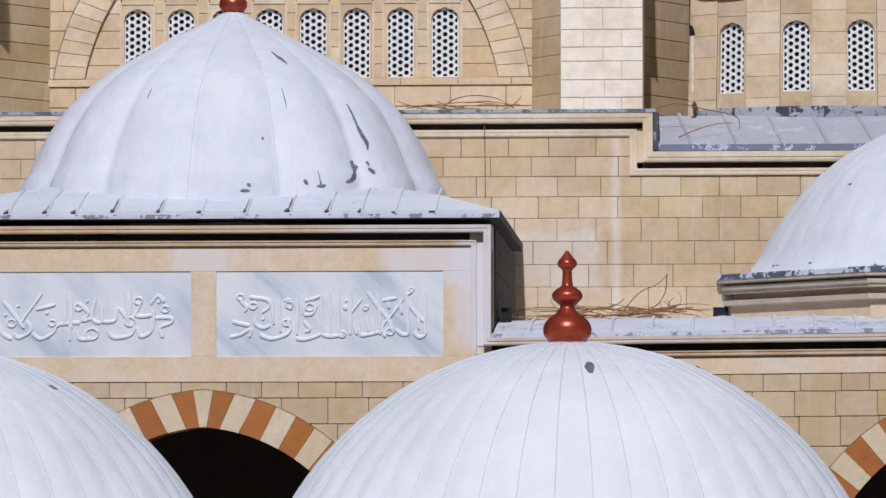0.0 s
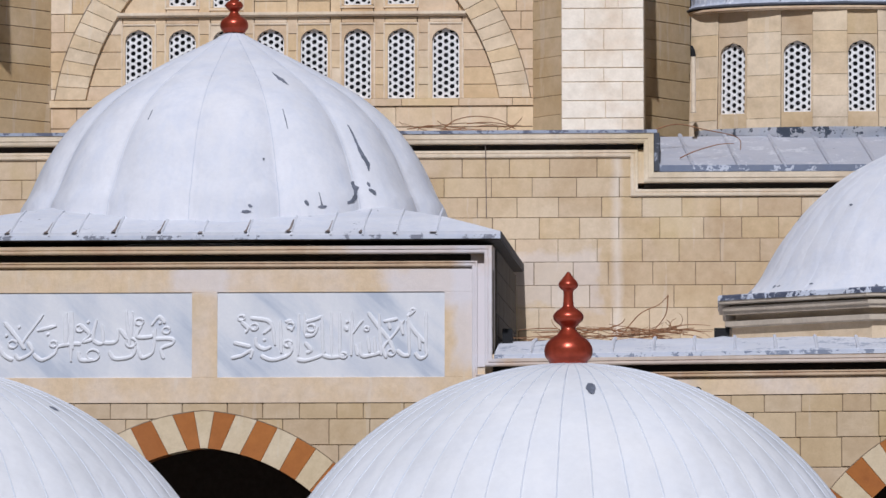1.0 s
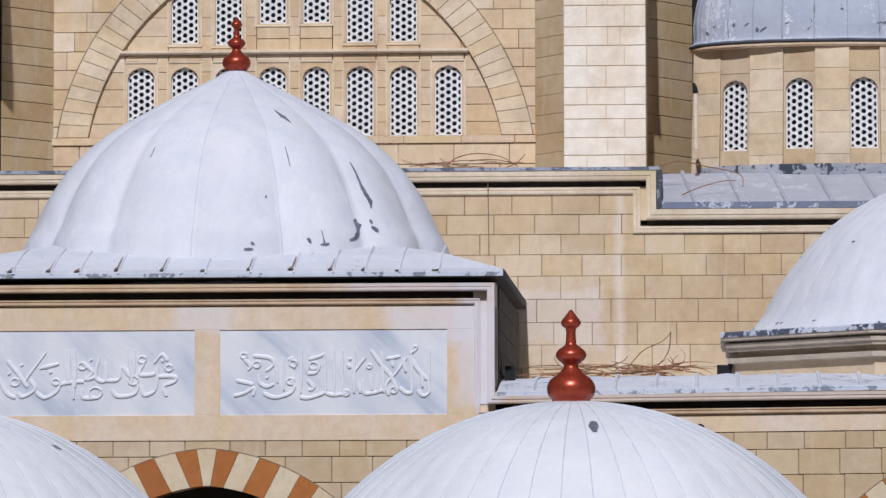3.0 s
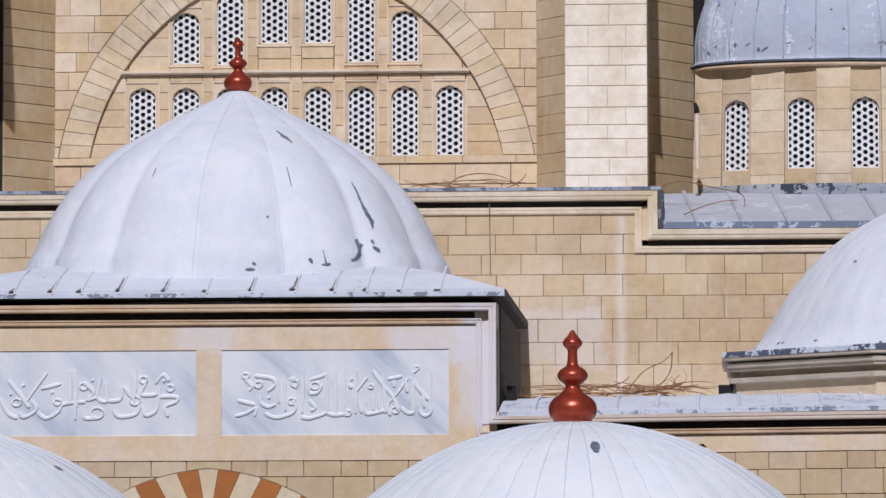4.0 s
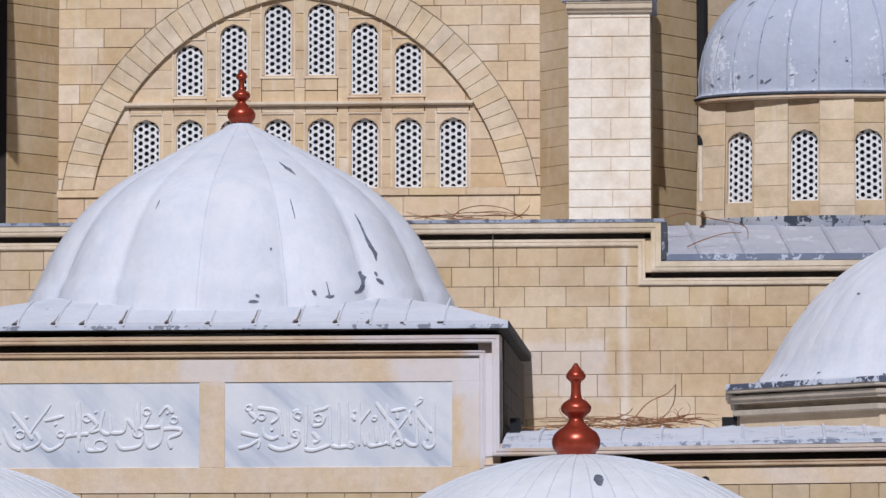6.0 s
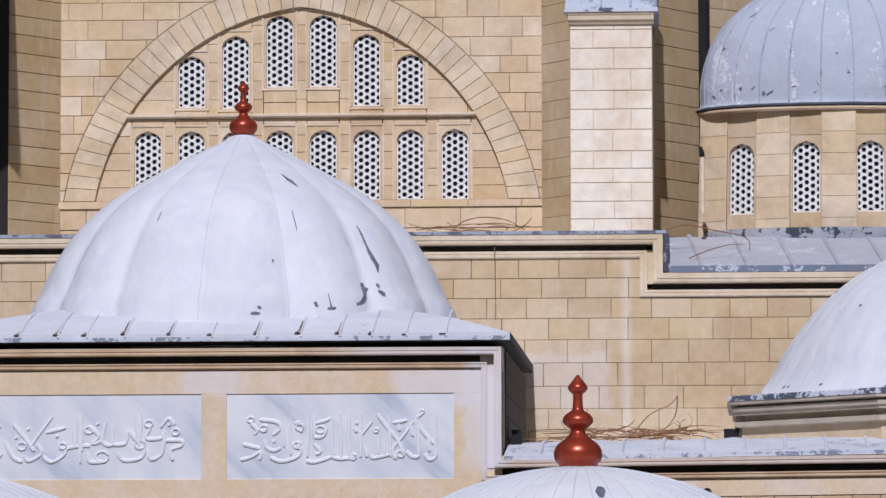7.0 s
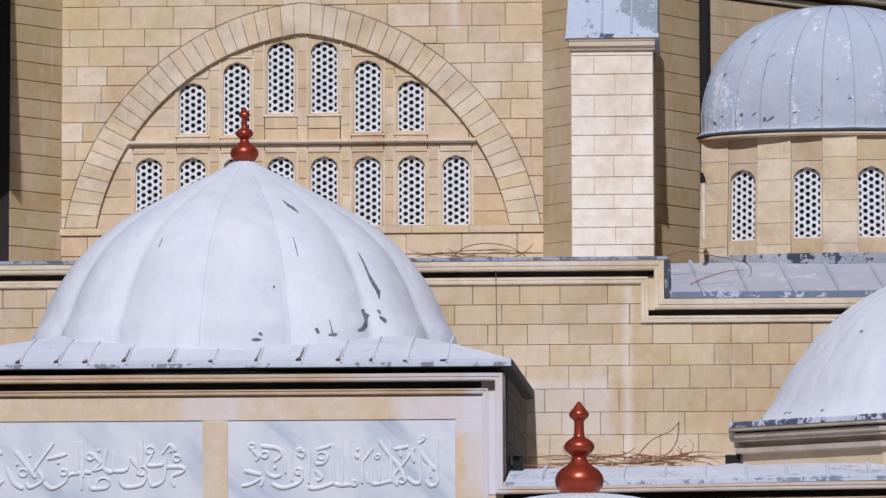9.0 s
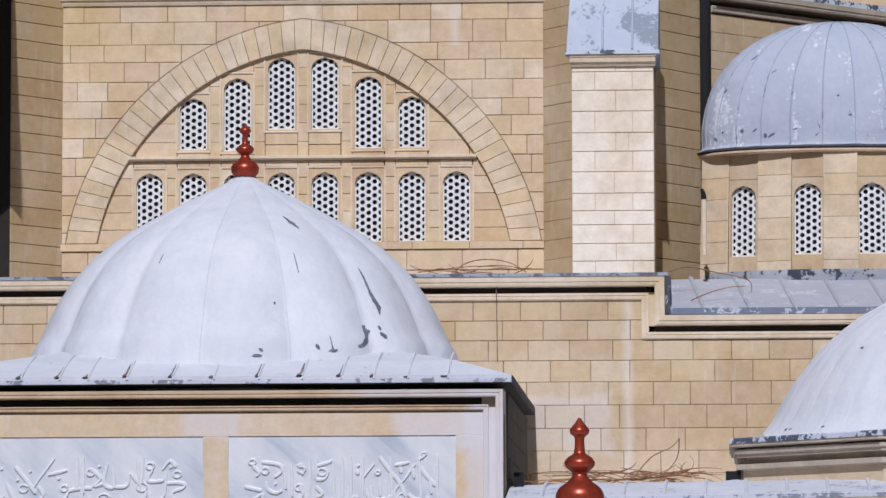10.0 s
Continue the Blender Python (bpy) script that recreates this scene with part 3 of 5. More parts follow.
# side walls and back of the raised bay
# The right wall's shade is painted into its near-black blocks.
bay_side = tagged(part("wall_bay_side", box_mesh(BAY_R - 0.6, BAY_R, FY + 0.83, 81.9, 11.9, 13.95), MORTAR), "limestone side wall of the raised bay", "wall", kind="structure")
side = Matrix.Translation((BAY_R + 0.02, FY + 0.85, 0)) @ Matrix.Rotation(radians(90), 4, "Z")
courses(bay_side, 0.0, 7.0, [11.9 + 0.34 * i for i in range(7)], 0.0, 0.7, SHADESTONE, side)
tagged(part("wall_bay_side", box_mesh(BAY_X - SPAN, BAY_X - SPAN + 0.6, FY + 0.83, 81.9, 11.9, 13.95), WALL), "limestone side wall of the raised bay", "wall", kind="structure")


# inscriptions
def letters(panel, x0, z0, unit, first):
    """Carved script in flat relief: strokes, loops and dots, in hundredths of the panel's width from its lower corner."""
    def stroke(*pts, wide=0.95):
        line = smooth_line([(u, 0, v) for u, v in pts]) if len(pts) > 2 else [Vector((pts[0][0] + (pts[1][0] - pts[0][0]) * k / 4, 0, pts[0][1] + (pts[1][1] - pts[0][1]) * k / 4)) for k in range(5)]
        ob = part("carved_stroke", ribbon(bmesh.new(), [(v.x * unit, v.z * unit) for v in line], wide * unit, 0.021), CARVED, panel)
        ob.location = (x0, FY + 0.0025 - 0.0004 * random.random(), z0)

    def loop(u, v, r):
        stroke(*[(u + r * math.cos(radians(a)), v + 0.85 * r * math.sin(radians(a))) for a in range(20, 375, 39)], wide=0.6)

    def dot(u, v):
        stroke((u - 0.5, v - 0.4), (u + 0.5, v + 0.4), wide=1.0)

    if first:
        stroke((17.1, 24.5), (22.5, 18.1), (26.3, 12.7))
        stroke((34.4, 27.8), (26.3, 17), (24.7, 13.8))
        stroke((22, 10.5), (24.1, 8.4), (29.5, 11.6), (27.4, 15.9))
        stroke((31.7, 20.8), (40.3, 22.9))
        stroke((30, 10.5), (33.8, 7.9), (39.2, 10.5), (41.3, 13.8), (47.8, 14.9), (51, 14.9))
        stroke((43.8, 28.3), (44, 14.9))
        stroke((44.6, 28.3), (44.8, 14.9))
        stroke((46.4, 28.8), (46.7, 7.3))
        stroke((47.2, 28.8), (47.4, 12.7))
        stroke((50.5, 23.5), (54.8, 19.2), (52.1, 15.9), (56.4, 17))
        stroke((50, 11.6), (51, 7.9), (56.4, 7.9))
        stroke((58, 25.6), (56.4, 17), (60.7, 15.4), (60.2, 23.5))
        stroke((60.7, 15.4), (66.6, 15.9), (67.2, 21.3))
        stroke((63.4, 11.6), (66.1, 8.4), (73.6, 9.5), (75.2, 13.8))
        stroke((70.9, 29.4), (72.6, 13.8))
        stroke((73.6, 28.8), (73.1, 17))
        stroke((68.3, 21.3), (71.5, 17))
        stroke((77.9, 22.9), (75.8, 18.1), (82.2, 18.1), (83.3, 20.2))
        stroke((76.3, 12.7), (77.9, 8.9), (82.2, 10.5), (83.3, 13.8))
        stroke((82.2, 22.9), (85.5, 26.7), (88.2, 24))
        stroke((83.3, 17), (90.9, 17), (91.4, 14.9), (86.5, 12.7), (87.6, 8.4))
        stroke((83.9, 21.3), (83.3, 12.7))
        stroke((13.4, 17), (16.6, 10.5), (20.9, 7.9))
        stroke((5.8, 27.8), (6, 12.7))
        stroke((9.1, 28.3), (9.3, 13.8))
        stroke((3.7, 12.7), (8, 8.4), (12.3, 11.6))
        loop(38.9, 14.9, 1.5)
        loop(50.5, 21.8, 1.7)
        loop(56.4, 10, 2.8)
        loop(73.1, 15.4, 2.2)
        loop(76.9, 24.5, 1.7)
        loop(88.7, 20.8, 1.6)
        loop(20.9, 14.9, 1.9)
        loop(6.9, 17, 1.7)
        dot(36.5, 19.2)
        dot(23.8, 22.4)
        dot(18.2, 18.6)
        dot(86, 24)
        dot(54.3, 24.5)
        dot(11.2, 23.5)
    else:
        stroke((10.6, 24.4), (13.4, 21.6), (12.3, 19.7))
        stroke((14.6, 26.1), (22, 25), (23.7, 22.2), (20.3, 19.3))
        stroke((7.2, 15.3), (11.7, 14.2), (14.6, 13.6))
        stroke((6, 8.5), (10.6, 9.6), (15.1, 11.9), (14.6, 8.5))
        stroke((16.8, 17.6), (17.4, 14.2), (20.8, 12.5), (23.7, 13.6))
        stroke((19.1, 9.6), (24.3, 7.7), (31.1, 9.6), (32.8, 12.5), (31.1, 15.3))
        stroke((24.3, 24.4), (25.4, 14.2))
        stroke((27.7, 25), (28.2, 10.8))
        stroke((29.9, 24.4), (32.8, 25))
        stroke((35.9, 27.9), (35.6, 9.6))
        stroke((35.1, 7.9), (39.1, 7.4), (45.9, 9.6), (47, 11.9))
        stroke((38.5, 27.9), (38.5, 18.7))
        stroke((39.1, 24.4), (43.6, 25.6), (45.9, 26.7))
        stroke((38.5, 18.2), (42.5, 18.7), (44.2, 22.2))
        stroke((38.5, 15.3), (41.3, 11.9), (39.1, 10.8))
        stroke((46.1, 26.7), (46.5, 10.8))
        stroke((50.1, 28.4), (50.4, 9.1))
        stroke((53.9, 28.4), (53.9, 9.6))
        stroke((46.5, 9.6), (50.4, 8.7), (56.1, 9.6))
        stroke((59.3, 29), (59, 9.6))
        stroke((56.1, 22.2), (57.3, 20.5))
        stroke((59.6, 19.3), (61.8, 22.2), (64.1, 25))
        stroke((60.7, 14.2), (61.8, 9.6))
        stroke((63, 15.3), (63.5, 9.6), (67.5, 9.6), (72.1, 10.8))
        stroke((66.4, 17.6), (67, 10.8))
        stroke((69.2, 17.6), (69.6, 9.6))
        stroke((66.4, 28.4), (70.9, 22.2), (75.5, 16.5), (77.8, 10.8))
        stroke((71.2, 27.9), (72.1, 9.6))
        stroke((82.3, 25), (77.8, 18.7), (73.2, 13), (74.4, 8.5))
        stroke((73.2, 24.4), (79.5, 25.6))
        stroke((75.5, 23.9), (76.1, 21))
        stroke((78.9, 11.9), (81.8, 9.6), (84.6, 9.6))
        stroke((80.6, 24.4), (81.8, 18.7))
        stroke((84, 26.7), (84.6, 9.6))
        stroke((83.5, 25), (86.9, 19.9), (91.2, 15.3))
        stroke((83.5, 26.7), (86.3, 28.4))
        stroke((92, 29), (91.8, 14.2), (92, 9.6), (89.2, 8.3), (86.9, 10.8))
        stroke((88.6, 18.7), (89.2, 11.9))
        loop(10.6, 26.1, 1.4)
        loop(16.3, 22.2, 1.6)
        loop(32.2, 22.7, 1.6)
        loop(31.1, 14.8, 1.6)
        loop(41.3, 21.6, 1.8)
        loop(55.6, 9.6, 1.4)
        loop(65.8, 21.2, 1)
        loop(76.6, 10.8, 1.6)
        loop(86, 29.2, 0.9)
        dot(32.8, 21)
        dot(16.8, 21.6)
        dot(57.3, 24.4)
        dot(73.2, 19.3)
        dot(20.8, 16.5)


for x0, x1, first in ((2 * BAY_X - PR, PM, True), (PL, PR, False)):
    p = thing("inscription_panel", "white veined marble panel carved with flowing script", "inscription", "inscription panels")
    part("slab", box_mesh(x0, x1, FY + 0.003, FY + 0.1, PZ0, PZ1), MARBLE, p)
    letters(p, x0, PZ0, (x1 - x0) / 100, first)

# frame moulding round the bay, running on along the wing
WING_Z0 = 11.811
WING_SLOPE = 0.0095
WING_X1 = 8.2
FRAME_PROFILE = [(0.0, 0.0), (0.035, 0.0), (0.04, 0.05), (0.055, 0.062), (0.085, 0.065), (0.09, 0.05), (0.10, 0.05), (0.105, 0.07), (0.125, 0.072), (0.13, -0.55), (0.235, -0.55),
                 (0.24, 0.19), (0.26, 0.20), (0.285, 0.20), (0.29, 0.19), (0.30, 0.19), (0.305, 0.205), (0.355, 0.21), (0.36, -0.6), (0.0, -0.6)]
fx = -3.977
path = [(BAY_X - SPAN + 0.4, FIELD_TOP), (fx, FIELD_TOP), (fx, WING_Z0), (WING_X1, WING_Z0 + WING_SLOPE * (WING_X1 - fx))]
tagged(part("cornice_portico", sweep(path, FRAME_PROFILE, FY), RUSTED), "stepped limestone frame moulding along the portico", "cornice", kind="structure")
# Dark bands added in the moulding's gaps to paint their shade.
gap_infill = thing("trim_portico", "near-black recessed bands put for shade in the portico moulding", "trim", kind="structure")
part("band", box_mesh(BAY_X - SPAN + 0.4, fx + 0.13, FY + 0.10, FY + 0.14, FIELD_TOP + 0.125, FIELD_TOP + 0.24), SHADESTONE, gap_infill)
part("band", slab(bmesh.new(), [(fx + 0.24, WING_Z0 + 0.125), (WING_X1, WING_Z0 + 0.125 + WING_SLOPE * (WING_X1 - fx)), (WING_X1, WING_Z0 + 0.24 + WING_SLOPE * (WING_X1 - fx)), (fx + 0.24, WING_Z0 + 0.24)], FY + 0.10, FY + 0.14), SHADESTONE, gap_infill)
part("upright_fillet", box_mesh(fx + 0.128, fx + 0.237, FY - 0.03, FY + 0.2, WING_Z0 + 0.24, FIELD_TOP + 0.128), RUSTED, gap_infill, "pale limestone fillet")

# ---- lead roof and dome of the raised bay ----
bay_roof = thing("bay_roof", "whitewashed lead hip roof with rolled seams", "roof")
OV = 0.24
x0, x1, y0, y1 = BAY_X - SPAN - 0.13, BAY_R + 0.13, FY - OV, 82.0
ez = EAVE_Z - 0.065
bm = bmesh.new()
lev = [(0.0, 0.0), (0.0, 0.11), (0.9, 0.40), (2.3, 0.72)]
rings = []
for inset, up in lev:
    rings.append([bm.verts.new(p) for p in ((x0 + inset, y0 + inset, ez + up), (x1 - inset, y0 + inset, ez + up), (x1 - inset, y1 - inset, ez + up), (x0 + inset, y1 - inset, ez + up))])
for p, q in zip(rings, rings[1:]):
    for i in range(4):
        bm.faces.new((p[i], p[(i + 1) % 4], q[(i + 1) % 4], q[i]))
bm.faces.new(rings[0])
bm.faces.new(rings[-1])
part("sheet", bm, SKIRT, bay_roof)
# Thin near-black sheet added to paint the shade under the eaves.
part("soffit", box_mesh(x0 + 0.01, x1 - 0.006, y0 + 0.012, y1, ez - 0.02, ez - 0.003), SHADESTONE, bay_roof, "underside of the eaves with its shade painted dark")
# Strip over the side lip, coloured near-black because it lies in shade.
part("side_edge", box_mesh(x1 + 0.001, x1 + 0.014, y0 + 0.02, y1, ez - 0.01, ez + 0.108), RIM, bay_roof, "lead side edge toned dark for its shade")
part("front_edge", box_mesh(x0, x1, y0 - 0.012, y0 - 0.001, ez - 0.004, ez + 0.06), LIP, bay_roof, "flaking lead front edge")
bm = bmesh.new()
tube(bm, [(0, -0.01, 0.06), (0, 0.0, 0.115), (0, 0.9, 0.405), (0, 1.6, 0.57)], 0.022, 6)
roll = mesh_of("seam_roll", bm, SKIRT)
bm = bmesh.new()
slab(bm, [(-0.09, 0.10), (0.04, 0.10), (0.036, 0.15), (0.018, 0.32), (0.0, 0.32), (-0.02, 0.15)], -0.0, 0.03)
for v in bm.verts:
    v.co.y += (v.co.z - 0.11) * 3.1
rust = mesh_of("rust_streak", bm, RUST)
for i, x in enumerate([-12.3, -11.69, -11.09, -10.49, -10.04, -9.44, -8.73, -8.09, -7.39, -6.72, -6.11, -5.61, -5.08, -4.47, -3.85]):
    if i == 14:
        break
    piece("seam_roll", roll, bay_roof, Matrix.Translation((x, y0, ez)))
    piece("rust_streak", rust, bay_roof, Matrix.Translation((x - 0.03, y0, ez + 0.012)) @ Matrix.Diagonal((random.uniform(0.35, 0.9), 1, random.uniform(0.8, 1.1), 1)))

DC = (BAY_X + 0.04, 78.0)
MAIN = [(3.58, -0.8), (3.45, 0.0), (3.29, 0.32), (3.055, 0.83), (2.685, 1.38), (2.13, 1.885), (1.395, 2.33), (0.755, 2.67), (0.30, 2.90), (0.10, 3.02), (0.05, 3.05)]
MAIN = smooth_profile(MAIN, 4)
main_z = 14.700
main = dome("portico_dome", "large whitewashed lead dome with broad gores and red finial", (DC[0], DC[1], main_z), MAIN, 15, 0.046, 0.009, WHITE, 3.0, radians(-96), 15 * 18, seams=SEAM)
for line in ([(-43.2, 1.31, 0.012), (-43.1, 1.16, 0.03), (-43.2, 1.02, 0.03), (-43.1, 0.88, 0.055), (-42.7, 0.76, 0.07), (-42.1, 0.67, 0.075), (-42.4, 0.58, 0.03), (-42.6, 0.54, 0.01)],
             [(-48.4, 0.36, 0.04), (-48.9, 0.32, 0.10), (-48.3, 0.27, 0.13), (-48.7, 0.20, 0.08), (-49.4, 0.13, 0.09), (-50.4, 0.06, 0.14), (-52.0, 0.01, 0.14), (-53.0, -0.02, 0.04)],
             [(-44.0, 0.36, 0.02), (-43.9, 0.32, 0.05), (-43.9, 0.28, 0.01)],
             [(-44.0, 0.25, 0.04), (-43.6, 0.21, 0.09), (-43.3, 0.15, 0.04)],
             [(-61.5, 0.14, 0.010), (-61.3, 0.0, 0.012), (-61.1, -0.08, 0.03)],
             [(-66.7, 1.52, 0.010), (-66.8, 1.36, 0.013), (-66.9, 1.18, 0.007)],
             [(-62.5, 2.20, 0.015), (-61.6, 2.13, 0.05), (-60.6, 2.07, 0.085), (-59.8, 2.01, 0.05), (-59.2, 1.96, 0.01)],
             [(-114.2, 1.52, 0.008), (-114.0, 1.44, 0.014), (-113.9, 1.36, 0.007)]):
    part("worn_patch", crack(MAIN, line, LOBES["portico_dome"]), BARE, main, "flaked strip of bare grey lead")
for deg, h, wide, tall, lean in ((-65.1, -0.04, 0.06, 0.10, -0.4), (-61.0, -0.09, 0.16, 0.05, 0.6), (-81.0, -0.19, 0.16, 0.045, 0.5), (-80.0, -0.10, 0.06, 0.06, -0.5),
                                 (-75.6, 0.67, 0.035, 0.04, 0)):
    part("worn_patch", patch(MAIN, radians(deg), h, wide, tall, lean, lobe=LOBES["portico_dome"]), BARE, main, "flaked spot of bare grey lead")

# ---- the portico wing with its smaller dome ----
W0 = BAY_R
wz = 11.567
WARCH_X = 4.056
WING_X = [[0.05, 0.56, 1.13, 1.76, 2.19], [0.39, 1.04, 1.67, 2.31], [1.11, 1.74]]
wing = arch_wall("wall_wing", WARCH_X, ARCH_Z + 0.07, W0, 9.0, WING_Z0 + 0.1, FY + 0.03, 0.8, MORTAR)
tagged(wing, "tan limestone wing of the portico with striped arch", "wall", kind="structure")
for low, high, known in ((0.27, 0.0, WING_X[0]), (0.66, 0.27, WING_X[1]), (1.12, 0.66, WING_X[2]), (1.55, 1.12, [])):
    laid(wing, W0, 8.4, [wz - low, wz - high], [known], FY, 0.62, WALL, clip=arch_clip(WARCH_X, ARCH_Z + 0.07, RE - 0.06), slope=WING_SLOPE)
voussoirs(wing, WARCH_X, ARCH_Z + 0.07, FY - 0.012, 13, 0.6)
bm = bmesh.new()
slab(bm, [(W0, wz + 0.01), (WING_X1, wz + 0.01 + WING_SLOPE * (WING_X1 - W0)), (WING_X1, WING_Z0 + 0.03 + WING_SLOPE * (WING_X1 - W0)), (W0, WING_Z0 + 0.03)], FY - 0.012, FY + 0.5)
part("string_course", bm, FRAME, wing, "smooth limestone band")
bm = bmesh.new()
dz = WING_SLOPE * (WING_X1 - W0)
slab(bm, [(fx + 0.36, WING_Z0 + 0.362), (WING_X1, WING_Z0 + 0.362 + dz), (WING_X1, WING_Z0 + 0.43 + dz), (fx + 0.36, WING_Z0 + 0.43)], FY - 0.115, FY + 0.4)
part("upper_band", bm, TRIM, wing, "pale limestone band under the lead")
wing_roof = thing("wing_roof", "flaking whitewashed lead roof sheets along the wing", "roof")
ra, rb = 12.221, 12.286
XA, XB = BAY_R + 0.03, 8.2


def wing_z(x):
    return ra + (rb - ra) * (x - -3.348) / (1.854 - -3.348)


seg = 40
bm = bmesh.new()
rows = []
for i in range(seg + 1):
    x = XA + (XB - XA) * i / seg
    z = wing_z(x)
    j = random.uniform(-0.012, 0.012)
    rows.append([bm.verts.new(p) for p in ((x, 73.99, z - 0.05), (x, 73.875, z - 0.05 + j * 0.4), (x, 73.87, z + 0.03 + j), (x, 75.2, z + 0.26 + j * 1.5), (x, 76.3, z + 0.34 + j * 2), (x, 82.0, z + 0.42))])
for p, q in zip(rows, rows[1:]):
    for k in range(5):
        bm.faces.new((p[k], p[k + 1], q[k + 1], q[k]))
part("sheet", bm, WORN, wing_roof)
part("drip_edge", slab(bmesh.new(), [(XA, wing_z(XA) - 0.052), (XB, wing_z(XB) - 0.052), (XB, wing_z(XB) + 0.012), (XA, wing_z(XA) + 0.012)], 73.845, 73.865), BLUED, wing_roof, "flaking dark lead drip edge")
bm = bmesh.new()
tube(bm, [(0, -0.005, -0.02), (0, 0.0, 0.04), (0, 1.39, 0.275), (0, 2.4, 0.35)], 0.03, 6)
roll = mesh_of("seam_roll", bm, SKIRT)
for i in range(18):
    x = XA + 0.55 + i * 0.63
    piece("seam_roll", roll, wing_roof, Matrix.Translation((x, 73.87, wing_z(x))))

# octagonal base
OC = (3.79, 78.8)
OA = 3.88
wb = 13.30


def octagon(levels):
    bm = bmesh.new()
    rings = []
    for out, z in levels:
        r = (OA + out) / math.cos(radians(22.5))
        rings.append([bm.verts.new((r * math.cos(radians(22.5 + 45 * i)), r * math.sin(radians(22.5 + 45 * i)), z)) for i in range(8)])
    for p, q in zip(rings, rings[1:]):
        for i in range(8):
            bm.faces.new((p[i], p[(i + 1) % 8], q[(i + 1) % 8], q[i]))
    bm.faces.new(rings[0])
    bm.faces.new(rings[-1])
    return bm


base = thing("dome_base", "octagonal limestone dome base with moulded cornice", "dome base", at=(OC[0], OC[1], wb))
part("body", octagon([(-0.16, -1.2), (-0.16, -0.49)]), WALL, base)
part("cornice", octagon([(-0.35, -0.50), (-0.13, -0.50), (-0.12, -0.485), (-0.06, -0.48), (-0.05, -0.40), (-0.22, -0.395), (-0.22, -0.30), (-0.06, -0.295), (-0.05, -0.245), (-0.02, -0.235), (-0.01, -0.17),
                         (-0.13, -0.165), (-0.13, -0.135), (0.03, -0.13), (0.05, -0.115), (0.05, -0.07)]), OLDTRIM, base, "stepped grey-stained cornice")
part("lead_edge", octagon([(0.0, -0.07), (0.065, -0.07), (0.065, 0.0), (0.04, 0.02), (-0.5, 0.06), (-1.0, 0.06)]), FLAKED, base, "flaking lead edging")
WD = smooth_profile([(3.62, 0.0), (3.46, 0.10), (3.26, 0.34), (3.06, 0.70), (2.85, 1.02), (2.45, 1.52), (1.85, 2.02), (1.1, 2.42), (0.5, 2.64), (0.08, 2.76)], 4)
wing_dome = dome("wing_dome", "whitewashed ribbed lead dome with flared foot", (OC[0], OC[1], wb + 0.02), WD, 44, 0.006, 0.008, WHITE, 2.72, 0.03, 44 * 6)
for i in range(14):
    a = radians(random.uniform(-178, -92))
    part("worn_patch", patch(WD, a, random.choice((0.06, 0.10, 0.14, random.uniform(1.0, 2.0))), random.uniform(0.03, 0.09), random.uniform(0.02, 0.05), random.uniform(-1, 1)), BARE, wing_dome, "flaked spot of bare grey lead")
# This box is added for a plain dark hole at the roof's end.
tagged(part("roof_outlet", box_mesh(-3.527, -3.376, 75.2, 75.6, 12.469, 12.701), IRON), "black box at a dark opening on the lead roof", "rainwater outlet")
outlet = tagged(part("roof_outlet", box_mesh(-0.214, 0.032, 77.3, 77.7, 12.575, 12.803), IRON), "black box at a dark opening on the lead roof", "rainwater outlet")

# ---- the mosque wall with its stepped cornice ----
MY = 82.0
CX = -1.646
CZ = 15.963
CZ2 = 15.287
wall_low = thing("wall_mosque", "tan ashlar mosque wall with a pale run-off streak", "wall", kind="structure")
part("core", box_mesh(-20, CX, MY + 0.02, MY + 1.0, 0, CZ - 0.01), MORTAR, wall_low)
part("core", box_mesh(CX, 14, MY + 0.02, MY + 1.0, 0, CZ2 - 0.01), MORTAR, wall_low)
LOW_Z = [15.969, 15.62, 15.28, 14.931, 14.563, 14.166, 13.769, 13.382, 12.996, 12.61, 12.22, 11.83]
LOW_X = [[-4.53, -3.72, -3.03, -2.22], [-4.84, -4.03, -3.33, -2.57], [-4.27, -3.59, -2.88, -2.14, -1.45, -0.77, -0.11, 0.53, 1.27],
         [-4.01, -3.21, -2.52, -1.85, -1.15, -0.4, 0.25, 0.88], [-2.89, -2.22, -1.45, -0.82, -0.12, 0.56], [-3.3, -2.63, -2.03, -1.27, -0.54, 0.14],
         [-3.01, -2.35, -1.58, -0.91, -0.09], [-3.22, -2.56, -1.96, -1.33, -0.68], [-2.9, -1.5], [-3.2, -1.1]]
laid(wall_low, -13.2, CX + 0.1, [LOW_Z[1], LOW_Z[0]], LOW_X[:1], MY, 0.74, WALL)
laid(wall_low, -13.2, CX + 0.1, [LOW_Z[2], LOW_Z[1]], LOW_X[1:2], MY, 0.74, WALL)
for upper, lower, known in zip(LOW_Z[2:], LOW_Z[3:], LOW_X[2:] + [[]]):
    laid(wall_low, -13.2, 5.2, [lower, upper], [known], MY, 0.70, WALL)
CORN = [(0.0, -0.2), (0.0, 0.03), (0.02, 0.045), (0.06, 0.05), (0.065, 0.038), (0.075, 0.038), (0.08, 0.05), (0.125, 0.052), (0.13, -0.5), (0.225, -0.5), (0.23, 0.165), (0.26, 0.18), (0.30, 0.185), (0.31, 0.20), (0.40, 0.21), (0.40, -0.55), (0.0, -0.55)]
tagged(part("cornice_mosque", sweep([(-20, CZ), (CX, CZ), (CX, CZ2), (14, CZ2)], CORN, MY), TRIM), "cream limestone cornice stepping down along the wall", "cornice", kind="structure")
